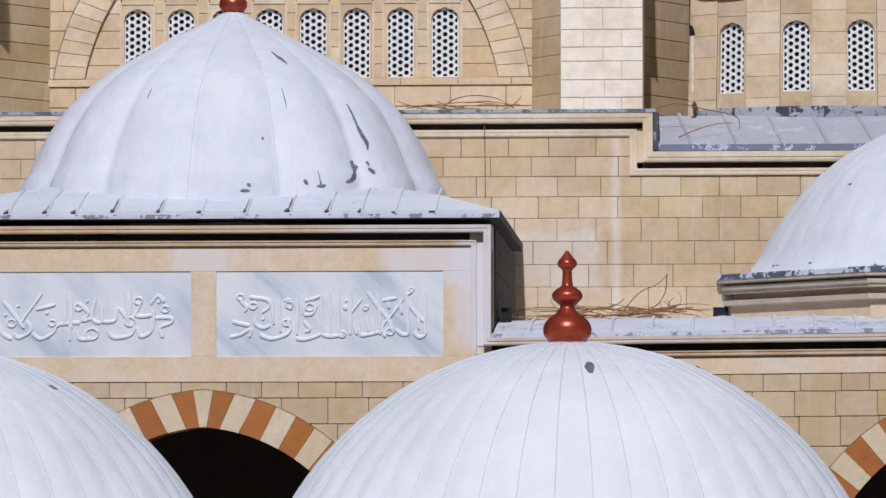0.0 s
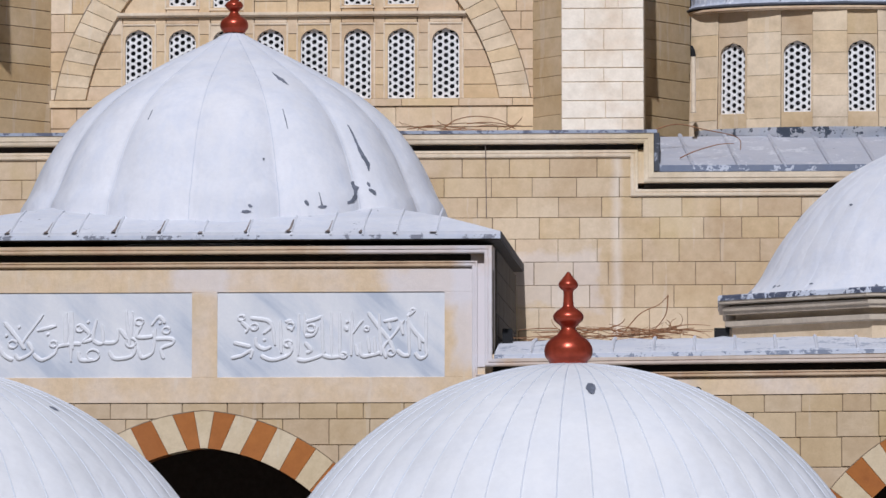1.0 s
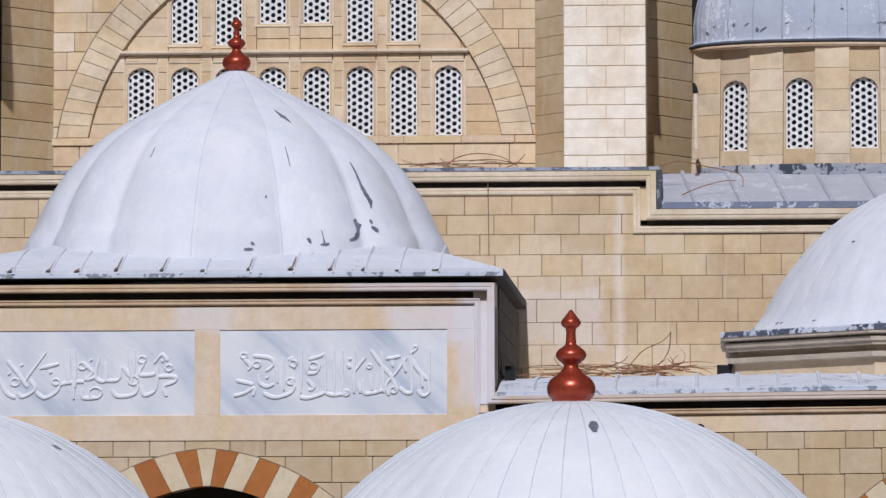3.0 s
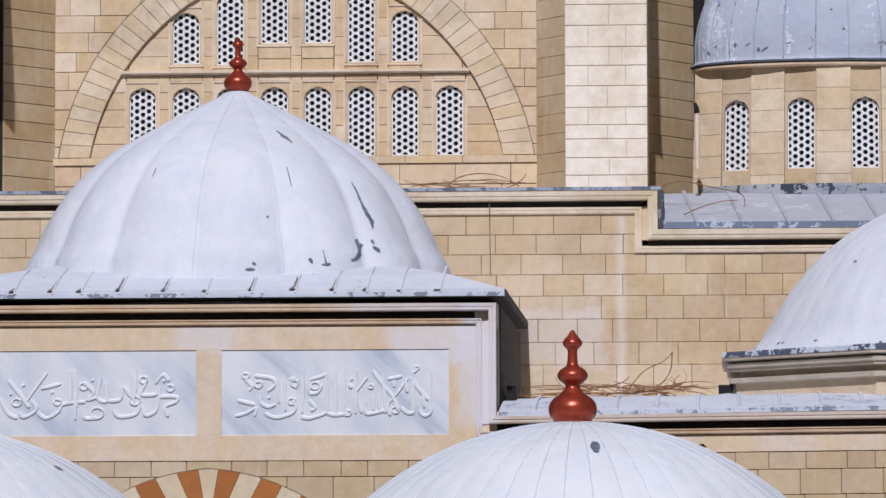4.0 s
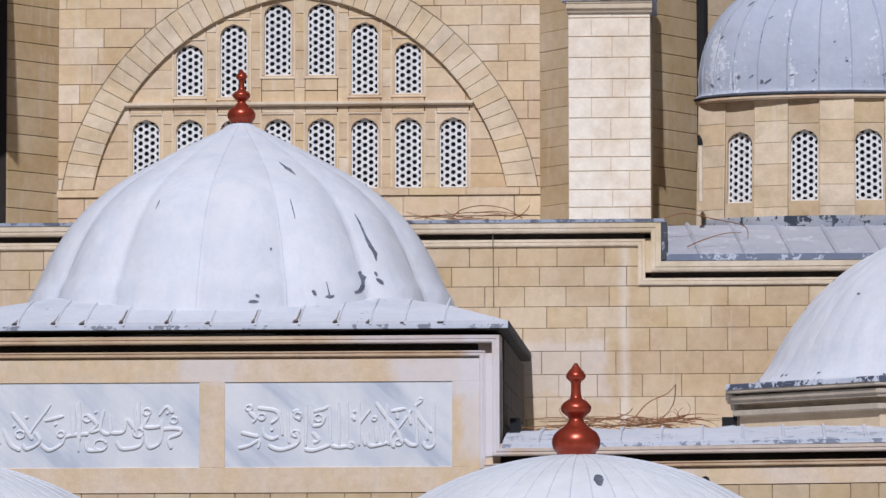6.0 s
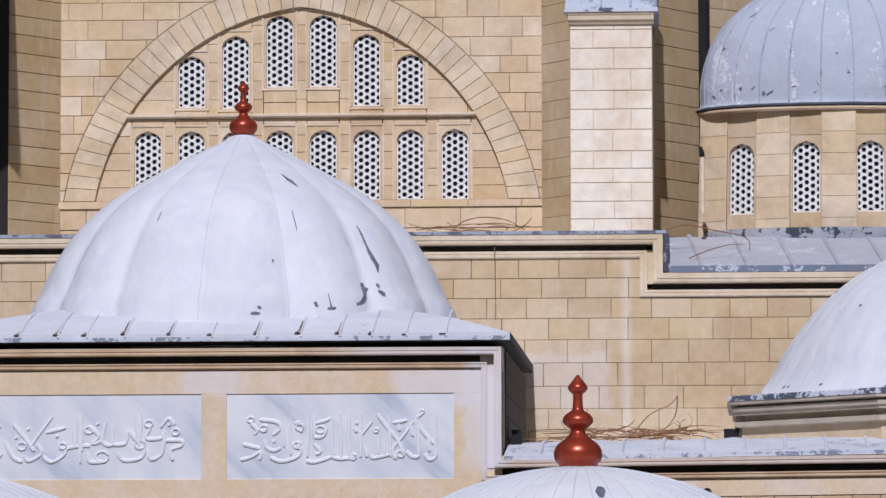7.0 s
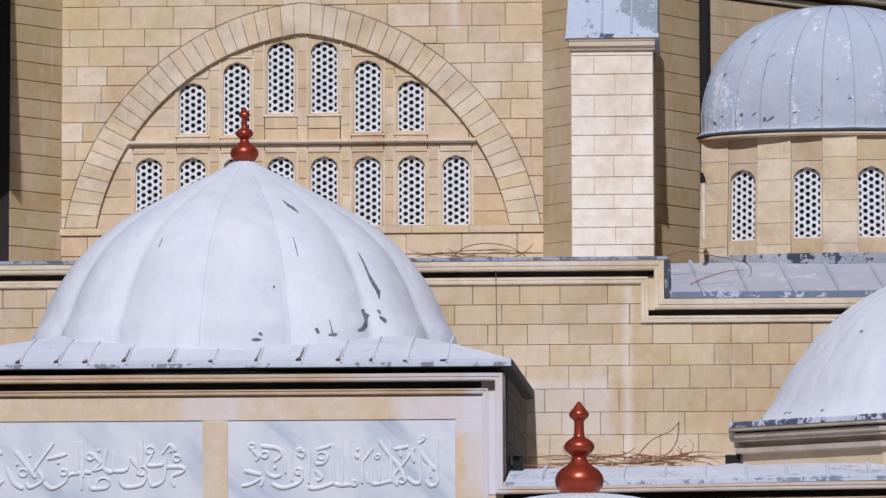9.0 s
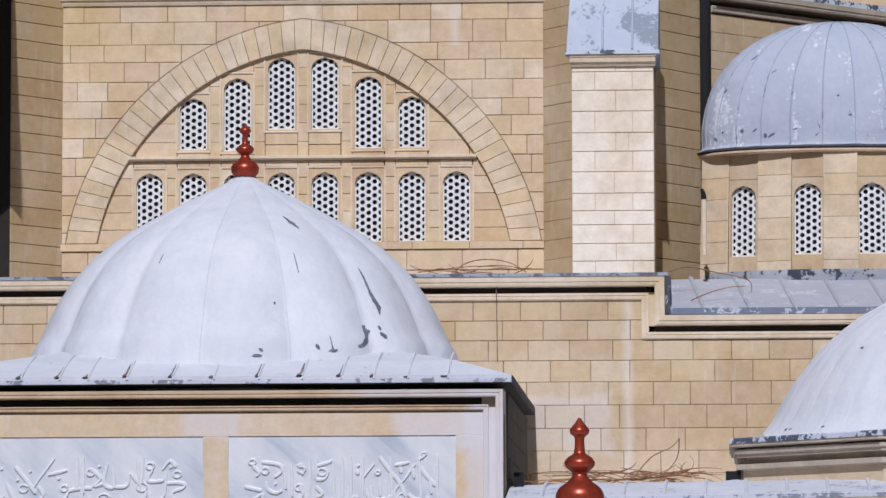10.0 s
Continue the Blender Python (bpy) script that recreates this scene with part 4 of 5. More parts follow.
# Cornice gaps are closed with near-black strips, their shade as colour.
gap_infill = thing("trim_mosque", "near-black recessed bands put for shade in the wall cornice", "trim", kind="structure")
part("band", box_mesh(-20, CX + 0.13, MY + 0.08, MY + 0.12, CZ + 0.125, CZ + 0.23), SHADESTONE, gap_infill)
part("band", box_mesh(CX + 0.23, 14, MY + 0.08, MY + 0.12, CZ2 + 0.125, CZ2 + 0.23), SHADESTONE, gap_infill)
part("upright_fillet", box_mesh(CX + 0.128, CX + 0.227, MY - 0.02, MY + 0.2, CZ2 + 0.23, CZ + 0.128), TRIM, gap_infill, "cream limestone fillet")
CT = CZ + 0.40
cap = thing("cornice_capping", "thin flaking grey lead capping on the cornice", "lead capping")
part("sheet", box_mesh(-20, CX + 0.46, MY - 0.225, MY + 0.9, CT, CT + 0.055), CAPLEAD, cap)
part("sheet", box_mesh(CX + 0.41, CX + 0.50, MY - 0.23, MY + 0.9, CZ2 + 0.42, CT - 0.003), RIM, cap, "dark lead end of the capping")

tagged(part("terrace", box_mesh(-20, CX, MY + 0.9, 90, CT - 0.3, CT - 0.05), APRON), "flat lead terrace behind the cornice", "roof", kind="structure")

# ---- tympanum wall between the piers ----
TY = 85.3
TX0, TX1 = -12.136, -3.440
T_TOP = 21.643
AC = -7.764
SPRING = 17.323
TS = 85.3 / 8500 * 1.002
TR, TE, TA, TB = 423 * TS, 478 * TS, 47.3 * TS, 74.2 * TS
FLOOR = CT - 0.1


def tymp_clip(r):
    def clip(poly):
        mx, mz = sum(p[0] for p in poly) / 4, sum(p[1] for p in poly) / 4
        s = 1 if mx > AC else -1
        ox, oz = AC - s * TA, SPRING - TB
        ds = [math.hypot(x - ox, z - oz) for x, z in poly]
        if mz < SPRING - 0.04 or min(ds) > r:
            return poly
        if max(ds) < r:
            return None
        d = math.hypot(mx - ox, mz - oz)
        nx, nz = (mx - ox) / d, (mz - oz) / d
        return cut(poly, ox + nx * r, oz + nz * r, nx, nz)
    return clip


wall_up = thing("wall_tympanum", "cream ashlar wall with a wide pointed arch", "wall", kind="structure")
bm = bmesh.new()
half = [(AC, SPRING - TB + math.sqrt((TR + 0.2) ** 2 - TA ** 2))]
for i in range(22):
    a = radians(83.0 - 73 * i / 21)
    half.append((AC - TA + (TR + 0.2) * math.cos(a), SPRING - TB + (TR + 0.2) * math.sin(a)))
half = [p for p in half if p[1] > SPRING - 0.02]
for s in (-1, 1):
    pts = [(AC + s * (x - AC), z) for x, z in half]
    for p, q in zip(pts, pts[1:]):
        slab(bm, [p, q, (q[0], T_TOP + 0.3), (p[0], T_TOP + 0.3)], TY + 0.02, TY + 0.9)
    e = TX0 if s < 0 else TX1
    slab(bm, [(pts[-1][0], SPRING), (e, SPRING), (e, T_TOP + 0.3), (pts[-1][0], T_TOP + 0.3)], TY + 0.02, TY + 0.9)
slab(bm, [(TX0, FLOOR), (TX1, FLOOR), (TX1, SPRING), (TX0, SPRING)], TY + 0.02, TY + 0.9)
part("core", bm, MORTAR, wall_up)
courses(wall_up, TX0, TX1, [SPRING - 0.145, SPRING - 0.004], TY - 0.035, 1.05, UPPER, clip=None)
UP_Z = [T_TOP, 21.318, 20.91, 20.594, 20.236, 19.889, 19.582, 19.224, 18.873, 18.541, 18.19, 17.833, 17.517, SPRING - 0.004]
UP_X = [[-11.73, -11.07, -10.21, -9.51, -8.81, -7.42, -6.78, -6.02, -4.9, -4.07], [-11.45, -10.86, -10.09, -9.33, -6.23, -5.47, -4.71, -4.11],
        [-11.97, -11.36, -10.61, -9.96, -5.34, -4.21], [-11.62, -10.99, -10.36, -4.48, -3.79], [-11.84, -11.29, -3.99], [-12.03, -11.4, -4.19, -3.71],
        [-11.51, -4.02], [-11.73, -3.74], [-11.87, -3.66]]
for upper, lower, known in zip(UP_Z, UP_Z[1:], UP_X + [[]] * 4):
    laid(wall_up, TX0, TX1, [lower, upper], [known], TY, 0.72, UPPER, clip=tymp_clip(TE - 0.07))
courses(wall_up, TX0, TX1, [SPRING - 0.73, SPRING - 0.515, SPRING - 0.145], TY, 0.95, UPPER)
# arch stones
a_top = math.acos(TA / TE)
a_low = math.asin(TB / TE)
KEY = 0.033
nv = 25


def arch_stone(pts):
    ob = piece("arch_stone", mesh_of("arch_stone", chamfered(pts, 0.4, 0.005, 0.004), VOUSS), wall_up)
    ob.location.y = TY - 0.015 + random.uniform(-0.003, 0.003)


def on_arch(s, rr, a):
    return AC + s * (rr * math.cos(a) - TA), SPRING - TB + rr * math.sin(a)


in_top, in_low = math.acos(TA / TR), math.asin(TB / TR)
arch_stone([on_arch(-1, TR, in_top - KEY), on_arch(-1, TE, a_top - KEY), on_arch(1, TE, a_top), on_arch(1, TE, a_top - KEY), on_arch(1, TR, in_top - KEY), on_arch(1, TR, in_top)])
for s in (-1, 1):
    for i in range(nv):
        a, b = (a_top - KEY + (a_low - a_top + KEY) * (i + k) / nv for k in (0, 1))
        c, d = (in_top - KEY + (in_low - in_top + KEY) * (i + k) / nv for k in (0, 1))
        arch_stone([on_arch(s, TR, c), on_arch(s, TE, a), on_arch(s, TE, (a + b) / 2), on_arch(s, TE, b), on_arch(s, TR, d), on_arch(s, TR, (c + d) / 2)])


def mortar_arc(parent, cx, oz, off, r, a0, a1, y, w=0.016):
    """The thin mortar joint along the back of an arch, one half on each side."""
    for s in (-1, 1):
        bm = bmesh.new()
        n = 28
        for i in range(n):
            u, v = a0 + (a1 - a0) * i / n, a0 + (a1 - a0) * (i + 1) / n
            slab(bm, [(cx + s * (rr * math.cos(t) - off), oz + rr * math.sin(t)) for rr, t in ((r, u), (r + w, u), (r + w, v), (r, v))], y, y + 0.02)
        part("mortar_joint", bm, MORTAR, parent)


mortar_arc(wall_up, AC, SPRING - TB, TA, TE - 0.002, math.acos(TA / TE), a_low, TY - 0.017)
for holder, mid, top in ((wall_portico, BAY_X, ARCH_Z), (wing, WARCH_X, ARCH_Z + 0.07)):
    mortar_arc(holder, mid, top - AZ, AX, RE - 0.002, math.acos(AX / RE), radians(15), FY - 0.014, 0.014)

# recessed field with pierced windows
RY = TY + 0.065
WW = 0.485


def win_outline(w, h, grow=0.0):
    """Window outline with a low pointed head; origin at the middle of the sill."""
    a = w / 2 + grow
    top = h + grow
    sp = h - 0.20
    return [(-a, -grow), (a, -grow), (a, sp), (a * 0.90, sp + 0.08), (a * 0.62, sp + 0.145), (0, top), (-a * 0.62, sp + 0.145), (-a * 0.90, sp + 0.08), (-a, sp)]


def grille(w, h, dy=0.125, r=0.043, thick=0.04):
    """A plaster grille: hexagonal cells, each with a round hole, cut to the window's outline."""
    bm = bmesh.new()
    dx = dy * 0.8660
    R6 = dy / math.sqrt(3)
    cols = int(w / 2 / dx) + 2
    for c in range(-cols, cols + 1):
        for k in range(-1, int(h / dy) + 2):
            cx, cz = c * dx, k * dy + (dy / 2 if c % 2 else 0) + 0.03
            if abs(cx) > w / 2 + R6 or cz > h + R6 or cz < -R6:
                continue
            n = 12
            rings = []
            for y, hole in ((0, False), (0, True), (thick, True)):
                ring = []
                for i in range(n):
                    a = 2 * math.pi * i / n
                    if hole:
                        rr = r
                    else:
                        rr = R6 * math.cos(math.pi / 6) / math.cos((a % (math.pi / 3)) - math.pi / 6)
                    ring.append(bm.verts.new((cx + rr * math.cos(a), y, cz + rr * math.sin(a))))
                rings.append(ring)
            for p, q in zip(rings, rings[1:]):
                for i in range(n):
                    j = (i + 1) % n
                    bm.faces.new((p[i], q[i], q[j], p[j]))
    out = win_outline(w, h)
    for (ax, az), (bx, bz) in zip(out, out[1:] + out[:1]):
        nx, nz = bz - az, -(bx - ax)
        bmesh.ops.bisect_plane(bm, geom=bm.verts[:] + bm.edges[:] + bm.faces[:], plane_co=(ax, 0, az), plane_no=(nx, 0, nz), clear_outer=True)
    # solid rim
    inner = win_outline(w, h, -0.022)
    o = [bm.verts.new((x, -0.002, z)) for x, z in out]
    p = [bm.verts.new((x, -0.002, z)) for x, z in inner]
    for i in range(len(o)):
        j = (i + 1) % len(o)
        bm.faces.new((o[i], o[j], p[j], p[i]))
    return bm


GRILLES = {}


def pierced_window(x, z, h, m, name="window", w=WW):
    """Grille, glass and moulded surround of one window; m places the wall's face."""
    wdw = thing(name, "pointed window with white pierced plaster grille", "window", "pierced windows", "structure")
    key = (round(h, 2), w)
    if key not in GRILLES:
        GRILLES[key] = mesh_of("grille", grille(w, h), GRILLE), mesh_of("glass_pane", slab(bmesh.new(), win_outline(w, h, 0.01), 0.06, 0.08), GLASS)
    at = m @ Matrix.Translation((x, 0.07, z))
    piece("grille", GRILLES[key][0], wdw, at)
    piece("glass_pane", GRILLES[key][1], wdw, at)
    return wdw


def pierced_wall(parent, x0, x1, z0, z1, holes, m, thick, material, row=0.338):
    """A wall with pointed holes, of stones: rows between the windows, a sill and a head stone for each."""
    def stones(a, b, c, d):
        n = max(1, round((d - c) / row))
        k = max(1, round((b - a) / 0.8))
        for i in range(n):
            for j in range(k):
                block(parent, a + (b - a) * j / k, a + (b - a) * (j + 1) / k, c + (d - c) * i / n, c + (d - c) * (i + 1) / n, 0, material, m, thick)

    xs = x0
    for x, z, h in sorted(holes):
        o = win_outline(WW, h)
        s = WW / 2 + 0.05
        stones(xs, x - s, z0, z1)
        if z - z0 > 0.05:
            stones(x - s, x + s, z0, z)
        bm = bmesh.new()
        top = z + h + 0.10
        head = [(x + u, z + v) for u, v in o[2:]]
        for p, q in zip(head, head[1:]):
            slab(bm, [p, q, (q[0], top), (p[0], top)], 0, thick)
        for e in (-1, 1):
            slab(bm, [(x + e * WW / 2, z), (x + e * (s - 0.004), z), (x + e * (s - 0.004), top), (x + e * WW / 2, top)], 0, thick)
        part("window_surround", bm, material, parent).matrix_basis = m
        if z1 - top > 0.05:
            stones(x - s, x + s, top, z1)
        xs = x + s
    stones(xs, x1, z0, z1)


field_m = Matrix.Translation((0, RY, 0))
SILL = 18.838
LOW0, LOW1 = 17.330, 18.593
low_x = [-10.531, -9.746, -8.950, -8.156, -7.373, -6.591, -5.809, -5.008]
lows = [(x, LOW0, LOW1 - LOW0) for x in low_x]
ups = [(low_x[1], 19.019, 0.926), (low_x[2], 18.991, 1.318), (low_x[3], 19.373, 1.298),
       (low_x[4], 19.375, 1.298), (low_x[5], 19.021, 1.298), (low_x[6], 19.024, 0.926)]
pierced_wall(wall_up, TX0 + 0.3, TX1 - 0.3, SPRING - 0.06, SILL - 0.03, lows, field_m, 0.3, UPPER)
pierced_wall(wall_up, TX0 + 0.6, TX1 - 0.6, SILL - 0.03, SPRING + 3.5, ups, field_m, 0.3, UPPER)
for x, z, h in lows + ups:
    pierced_window(x, z, h, field_m)
    s = WW / 2 + 0.045
    bm = sweep([(x - s, z - 0.035), (x - s, z + h + 0.07), (x + s, z + h + 0.07), (x + s, z - 0.035)], [(0.0, -0.004), (0.0, 0.016), (0.02, 0.022), (0.032, 0.016), (0.032, -0.004)], RY)
    part("surround", bm, TRIM, wall_up, "thin raised window surround")
    if z > SILL:
        bm = sweep([(x + s + 0.03, z - 0.036), (x - s - 0.03, z - 0.036)], [(0.0, -0.004), (0.0, 0.016), (0.02, 0.022), (0.032, 0.016), (0.032, -0.004)], RY)
        part("surround_sill", bm, TRIM, wall_up)
bm = sweep([(-10.925, SILL - 0.03), (-4.648, SILL - 0.03)], [(0.0, 0.0), (0.0, 0.05), (0.03, 0.09), (0.08, 0.09), (0.09, 0.0)], RY)
part("string_course", bm, TRIM, wall_up, "narrow projecting ledge")
part("mortar_bed", box_mesh(TX0 + 0.2, TX1 - 0.2, RY + 0.305, RY + 0.315, FLOOR, T_TOP), MORTAR, wall_up)
part("recess_back", box_mesh(TX0 + 0.2, TX1 - 0.2, RY + 0.32, RY + 0.4, FLOOR, T_TOP), INSIDE, wall_up)
# top cornice
bm = sweep([(TX0 - 0.1, T_TOP - 0.02), (TX1 + 0.1, T_TOP - 0.02)], [(0.0, 0.0), (0.0, 0.03), (0.05, 0.05), (0.08, 0.05), (0.1, 0.09), (0.3, 0.1), (0.3, 0.0)], TY)
tagged(part("cornice_upper", bm, TRIM), "projecting limestone cornice at the wall head", "cornice", kind="structure")

# ---- piers ----
def facet(parent, x, y, angle, width, z0, z1, material, h=0.338, wide=0.75, bed=MORTAR):
    """A flat ashlar face that starts at (x, y) and runs at an angle from +x."""
    m = Matrix.Translation((x, y, 0)) @ Matrix.Rotation(radians(angle), 4, "Z")
    ob = part("core", box_mesh(0, width, 0.02, 0.3, z0, z1), bed, parent)
    ob.matrix_basis = m
    n = max(1, round((z1 - z0) / h))
    if wide > width:
        for i in range(n):
            block(parent, 0, width, z0 + (z1 - z0) * i / n, z0 + (z1 - z0) * (i + 1) / n, 0.0, material, m)
        return
    courses(parent, 0, width, [z0 + (z1 - z0) * i / n for i in range(n + 1)], 0.0, wide, material, m)


P_TOP = 20.111
PX0, PX1 = -2.839, -1.416
pier = thing("wall_pier", "octagonal limestone pier with a pale front buttress", "wall", kind="structure")
part("core", box_mesh(PX0 + 0.02, PX1 - 0.02, 82.42, 85.4, FLOOR, P_TOP), WALL, pier)
PIER_Z = [20.11, 19.962, 19.638, 19.274, 18.901, 18.577, 18.224, 17.851, 17.548, 17.303, 16.98, 16.677, FLOOR]
PIER_X = [[-2.08], [-2.44, -1.79], [-2.08], [-2.44, -1.79], [-2.08, -1.86], [-2.44, -1.79], [-2.11], [-2.44, -1.79], [-2.11], [-1.79], [-2.08], [-2.44, -1.79]]
for upper, lower, known in zip(PIER_Z, PIER_Z[1:], PIER_X):
    laid(pier, PX0, PX1, [lower, upper], [known], 82.4, 1.1, PIER, depth=0.5)
facet(pier, TX1 - 0.02, TY + 0.02, -53, 0.94, FLOOR, T_TOP + 0.5, OBLIQUE, wide=1.5)
facet(pier, -1.539, 84.9, 57, 0.901 * 1.83, FLOOR - 1.0, T_TOP + 0.8, OBLIQUE, wide=2.4)
part("core", box_mesh(PX0, PX1, 84.9, 86.4, P_TOP - 1, T_TOP + 0.8), UPPER, pier)
bcap = thing("buttress_cap", "sloping flaking grey lead cap on a moulded stone ledge", "lead cap")
part("ledge", sweep([(PX0 - 0.03, P_TOP - 0.06), (PX1 + 0.03, P_TOP - 0.06)], [(0.0, 0.0), (0.0, 0.04), (0.05, 0.07), (0.07, 0.10), (0.14, 0.11), (0.16, 0.13), (0.2, 0.13), (0.2, 0.0)], 82.4), TRIM, bcap)
bm = bmesh.new()
zc = P_TOP + 0.14
slab(bm, [(PX0 - 0.10, zc), (PX1 + 0.10, zc), (PX1 + 0.10, zc + 0.07), (PX0 - 0.10, zc + 0.07)], 82.24, 82.6)
part("edge", bm, EDGE, bcap)
bm = bmesh.new()
v = [bm.verts.new(p) for p in ((PX0 - 0.08, 82.26, zc + 0.07), (PX1 + 0.08, 82.26, zc + 0.07), (PX1 + 0.08, 83.5, zc + 1.7), (PX0 - 0.02, 83.5, zc + 1.7), (PX0 - 0.08, 84.9, zc + 0.07), (PX1 + 0.08, 84.9, zc + 0.07))]
for f in ((0, 1, 2, 3), (1, 5, 2), (0, 3, 4), (0, 4, 5, 1), (4, 3, 2, 5)):
    bm.faces.new([v[i] for i in f])
part("sheet", bm, CAPSHEET, bcap)
bm = tube(bmesh.new(), [(0, 0, 0), (0.0, 1.2, 1.58)], 0.022, 6)
me = mesh_of("seam_roll", bm, GREY)
for k in (0.38, 0.74):
    piece("seam_roll", me, bcap, Matrix.Translation((PX0 + (PX1 - PX0) * k, 82.25, zc + 0.08)))
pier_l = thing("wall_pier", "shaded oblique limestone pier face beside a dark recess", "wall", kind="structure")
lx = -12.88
# Bed and recess are coloured near-black for the shade they lie in.
facet(pier_l, lx, TY - 1.04, 53, 1.30, FLOOR, T_TOP + 0.6, OBLIQUE, wide=1.9, bed=RECESS)
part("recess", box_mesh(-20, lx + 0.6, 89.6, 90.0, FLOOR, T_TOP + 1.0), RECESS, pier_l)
# Unseen overhang, sized so its shade falls on the recess and face edge.
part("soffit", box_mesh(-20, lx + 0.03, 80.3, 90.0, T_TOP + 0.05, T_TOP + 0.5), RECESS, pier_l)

# ---- drum with lead half dome ----
DX, DY = 1.80, 85.15
DRX, DRY = 2.36, 1.08
D_BASE = 16.499
D_TOP = 18.731
TAPER = 0.022
drum = thing("wall_drum", "curved limestone drum with shallow pilasters", "wall", kind="structure")


def ell(a, k=1.0):
    return DX + DRX * k * math.cos(a), DY + DRY * k * math.sin(a)


# the drum's front: flat facets on a shallow arc
FX, FR = 1.95, 4.3
FYC = 84.07 + FR


def arc(x, depth=0.0):
    a = math.asin((x - FX) / FR)
    return FX + (FR - depth) * math.sin(a), FYC - (FR - depth) * math.cos(a)


def strip(xa, xb, z0, z1, pieces):
    for r in range(pieces):
        bm = bmesh.new()
        za, zb = z0 + (z1 - z0) * r / pieces + 0.004, z0 + (z1 - z0) * (r + 1) / pieces - 0.004
        c = [arc(xa), arc(xb), arc(xb, 0.3), arc(xa, 0.3)]
        lo = [bm.verts.new((x, y, za)) for x, y in c]
        hi = [bm.verts.new((x, y, zb)) for x, y in c]
        for v in lo + hi:
            v.co.x -= (v.co.x - FX) * TAPER * (v.co.z - D_BASE) / (D_TOP - D_BASE)
        bm.faces.new(lo[::-1])
        bm.faces.new(hi)
        for q in range(4):
            bm.faces.new((lo[q], lo[(q + 1) % 4], hi[(q + 1) % 4], hi[q]))
        bmesh.ops.bevel(bm, geom=[e for e in bm.edges if abs(e.verts[0].co.z - e.verts[1].co.z) > 0.1], offset=0.012, segments=1, affect="EDGES")
        part("pilaster_stone", bm, VOUSS, drum)
    bm = bmesh.new()
    lo = [bm.verts.new((x - (x - FX) * 0.004, y + 0.01, z0)) for x, y in (arc(xa), arc(xb), arc(xb, 0.28), arc(xa, 0.28))]
    hi = [bm.verts.new((v.co.x - (v.co.x - FX) * TAPER, v.co.y, z1)) for v in lo]
    bm.faces.new(lo)
    bm.faces.new(hi)
    for q in range(4):
        bm.faces.new((lo[q], lo[(q + 1) % 4], hi[(q + 1) % 4], hi[q]))
    part("joint_bed", bm, MORTAR, drum)


DW0, DW1 = 16.938, 18.193
for x in (0.063, 1.222, 2.385, 3.5):
    a = math.asin((x - FX) / FR)
    px, py = arc(x, 0.055)
    lean = TAPER * (px - FX) / (D_TOP - D_BASE)
    m = Matrix.Translation((px, py, D_BASE)) @ Matrix.Rotation(a, 4, "Z") @ Matrix.Rotation(-lean, 4, "Y") @ Matrix.Translation((0, 0, -D_BASE))
    pierced_wall(drum, -0.34, 0.34, D_BASE - 0.05, D_TOP, [(0, DW0, DW1 - DW0)], m, 0.25, WALL)
    pierced_window(0, DW0, DW1 - DW0, m)
for xa, xb in ((-0.68, -0.185), (0.335, 0.94), (1.50, 2.125), (2.665, 3.25), (3.8, 4.2)):
    strip(xa, xb, D_BASE - 0.05, D_TOP, 6)
part("core", lathe([(2.0, 0), (2.0, D_TOP - D_BASE)], 32), INSIDE, drum).matrix_basis = Matrix.Translation((DX, DY + 0.4, D_BASE)) @ Matrix.Diagonal((1, 0.42, 1, 1))
ring = Matrix.Translation((DX, DY, D_TOP)) @ Matrix.Diagonal((1, DRY / DRX, 1, 1))
part("cornice", lathe([(2.0, 0.0), (2.43, 0.0), (2.45, 0.02), (2.47, 0.025), (2.47, 0.06), (2.0, 0.07)], 96), RUSTED, drum).matrix_basis = ring
hd = thing("half_dome", "bare grey lead half dome with rolled seams", "dome", at=(DX, DY, D_TOP + 0.11))
hd.scale = (1, DRY / DRX, 1)
HD = smooth_profile([(2.44, -0.02), (2.44, 0.03), (2.40, 0.09), (2.40, 0.45), (2.28, 1.00), (2.02, 1.48), (1.54, 1.92), (0.90, 2.21), (0.35, 2.31), (0.03, 2.33)], 4)
part("shell", lathe(HD, 96), GREY, hd, smooth=True)
# Ragged rim; the shade of its underside is in the dark colour.
part("lead_edge", lathe([(2.30, -0.035), (2.44, -0.04), (2.505, -0.02), (2.50, -0.005), (2.45, 0.015), (2.42, 0.03), (2.3, 0.03)], 96, lambda a, k: 1 + 0.008 * noise.noise((a * 9, k, 3.0))), RIM, hd, "flaking lead edge with underside shade in its dark tone")
me = seam_mesh("seam", HD, 0.018, HSEAM)
for i in range(26):
    piece("seam", me, hd, Matrix.Rotation(2 * math.pi * i / 26, 4, "Z"))
for i in range(16):
    part("worn_patch", patch(HD, radians(random.uniform(-170, -60)), random.choice((0.2, 0.3, random.uniform(0.3, 2.0))), random.uniform(0.03, 0.10), random.uniform(0.03, 0.10), random.uniform(-1.5, 1.5)), BARE, hd, "dark spot of worn lead")

# lead apron below the drum
apron = thing("apron_roof", "sloping grey lead apron with rolled seams", "roof")
AX0, AX1 = CX + 0.47, 14
az0, az1 = 15.796, 16.408
bm = bmesh.new()
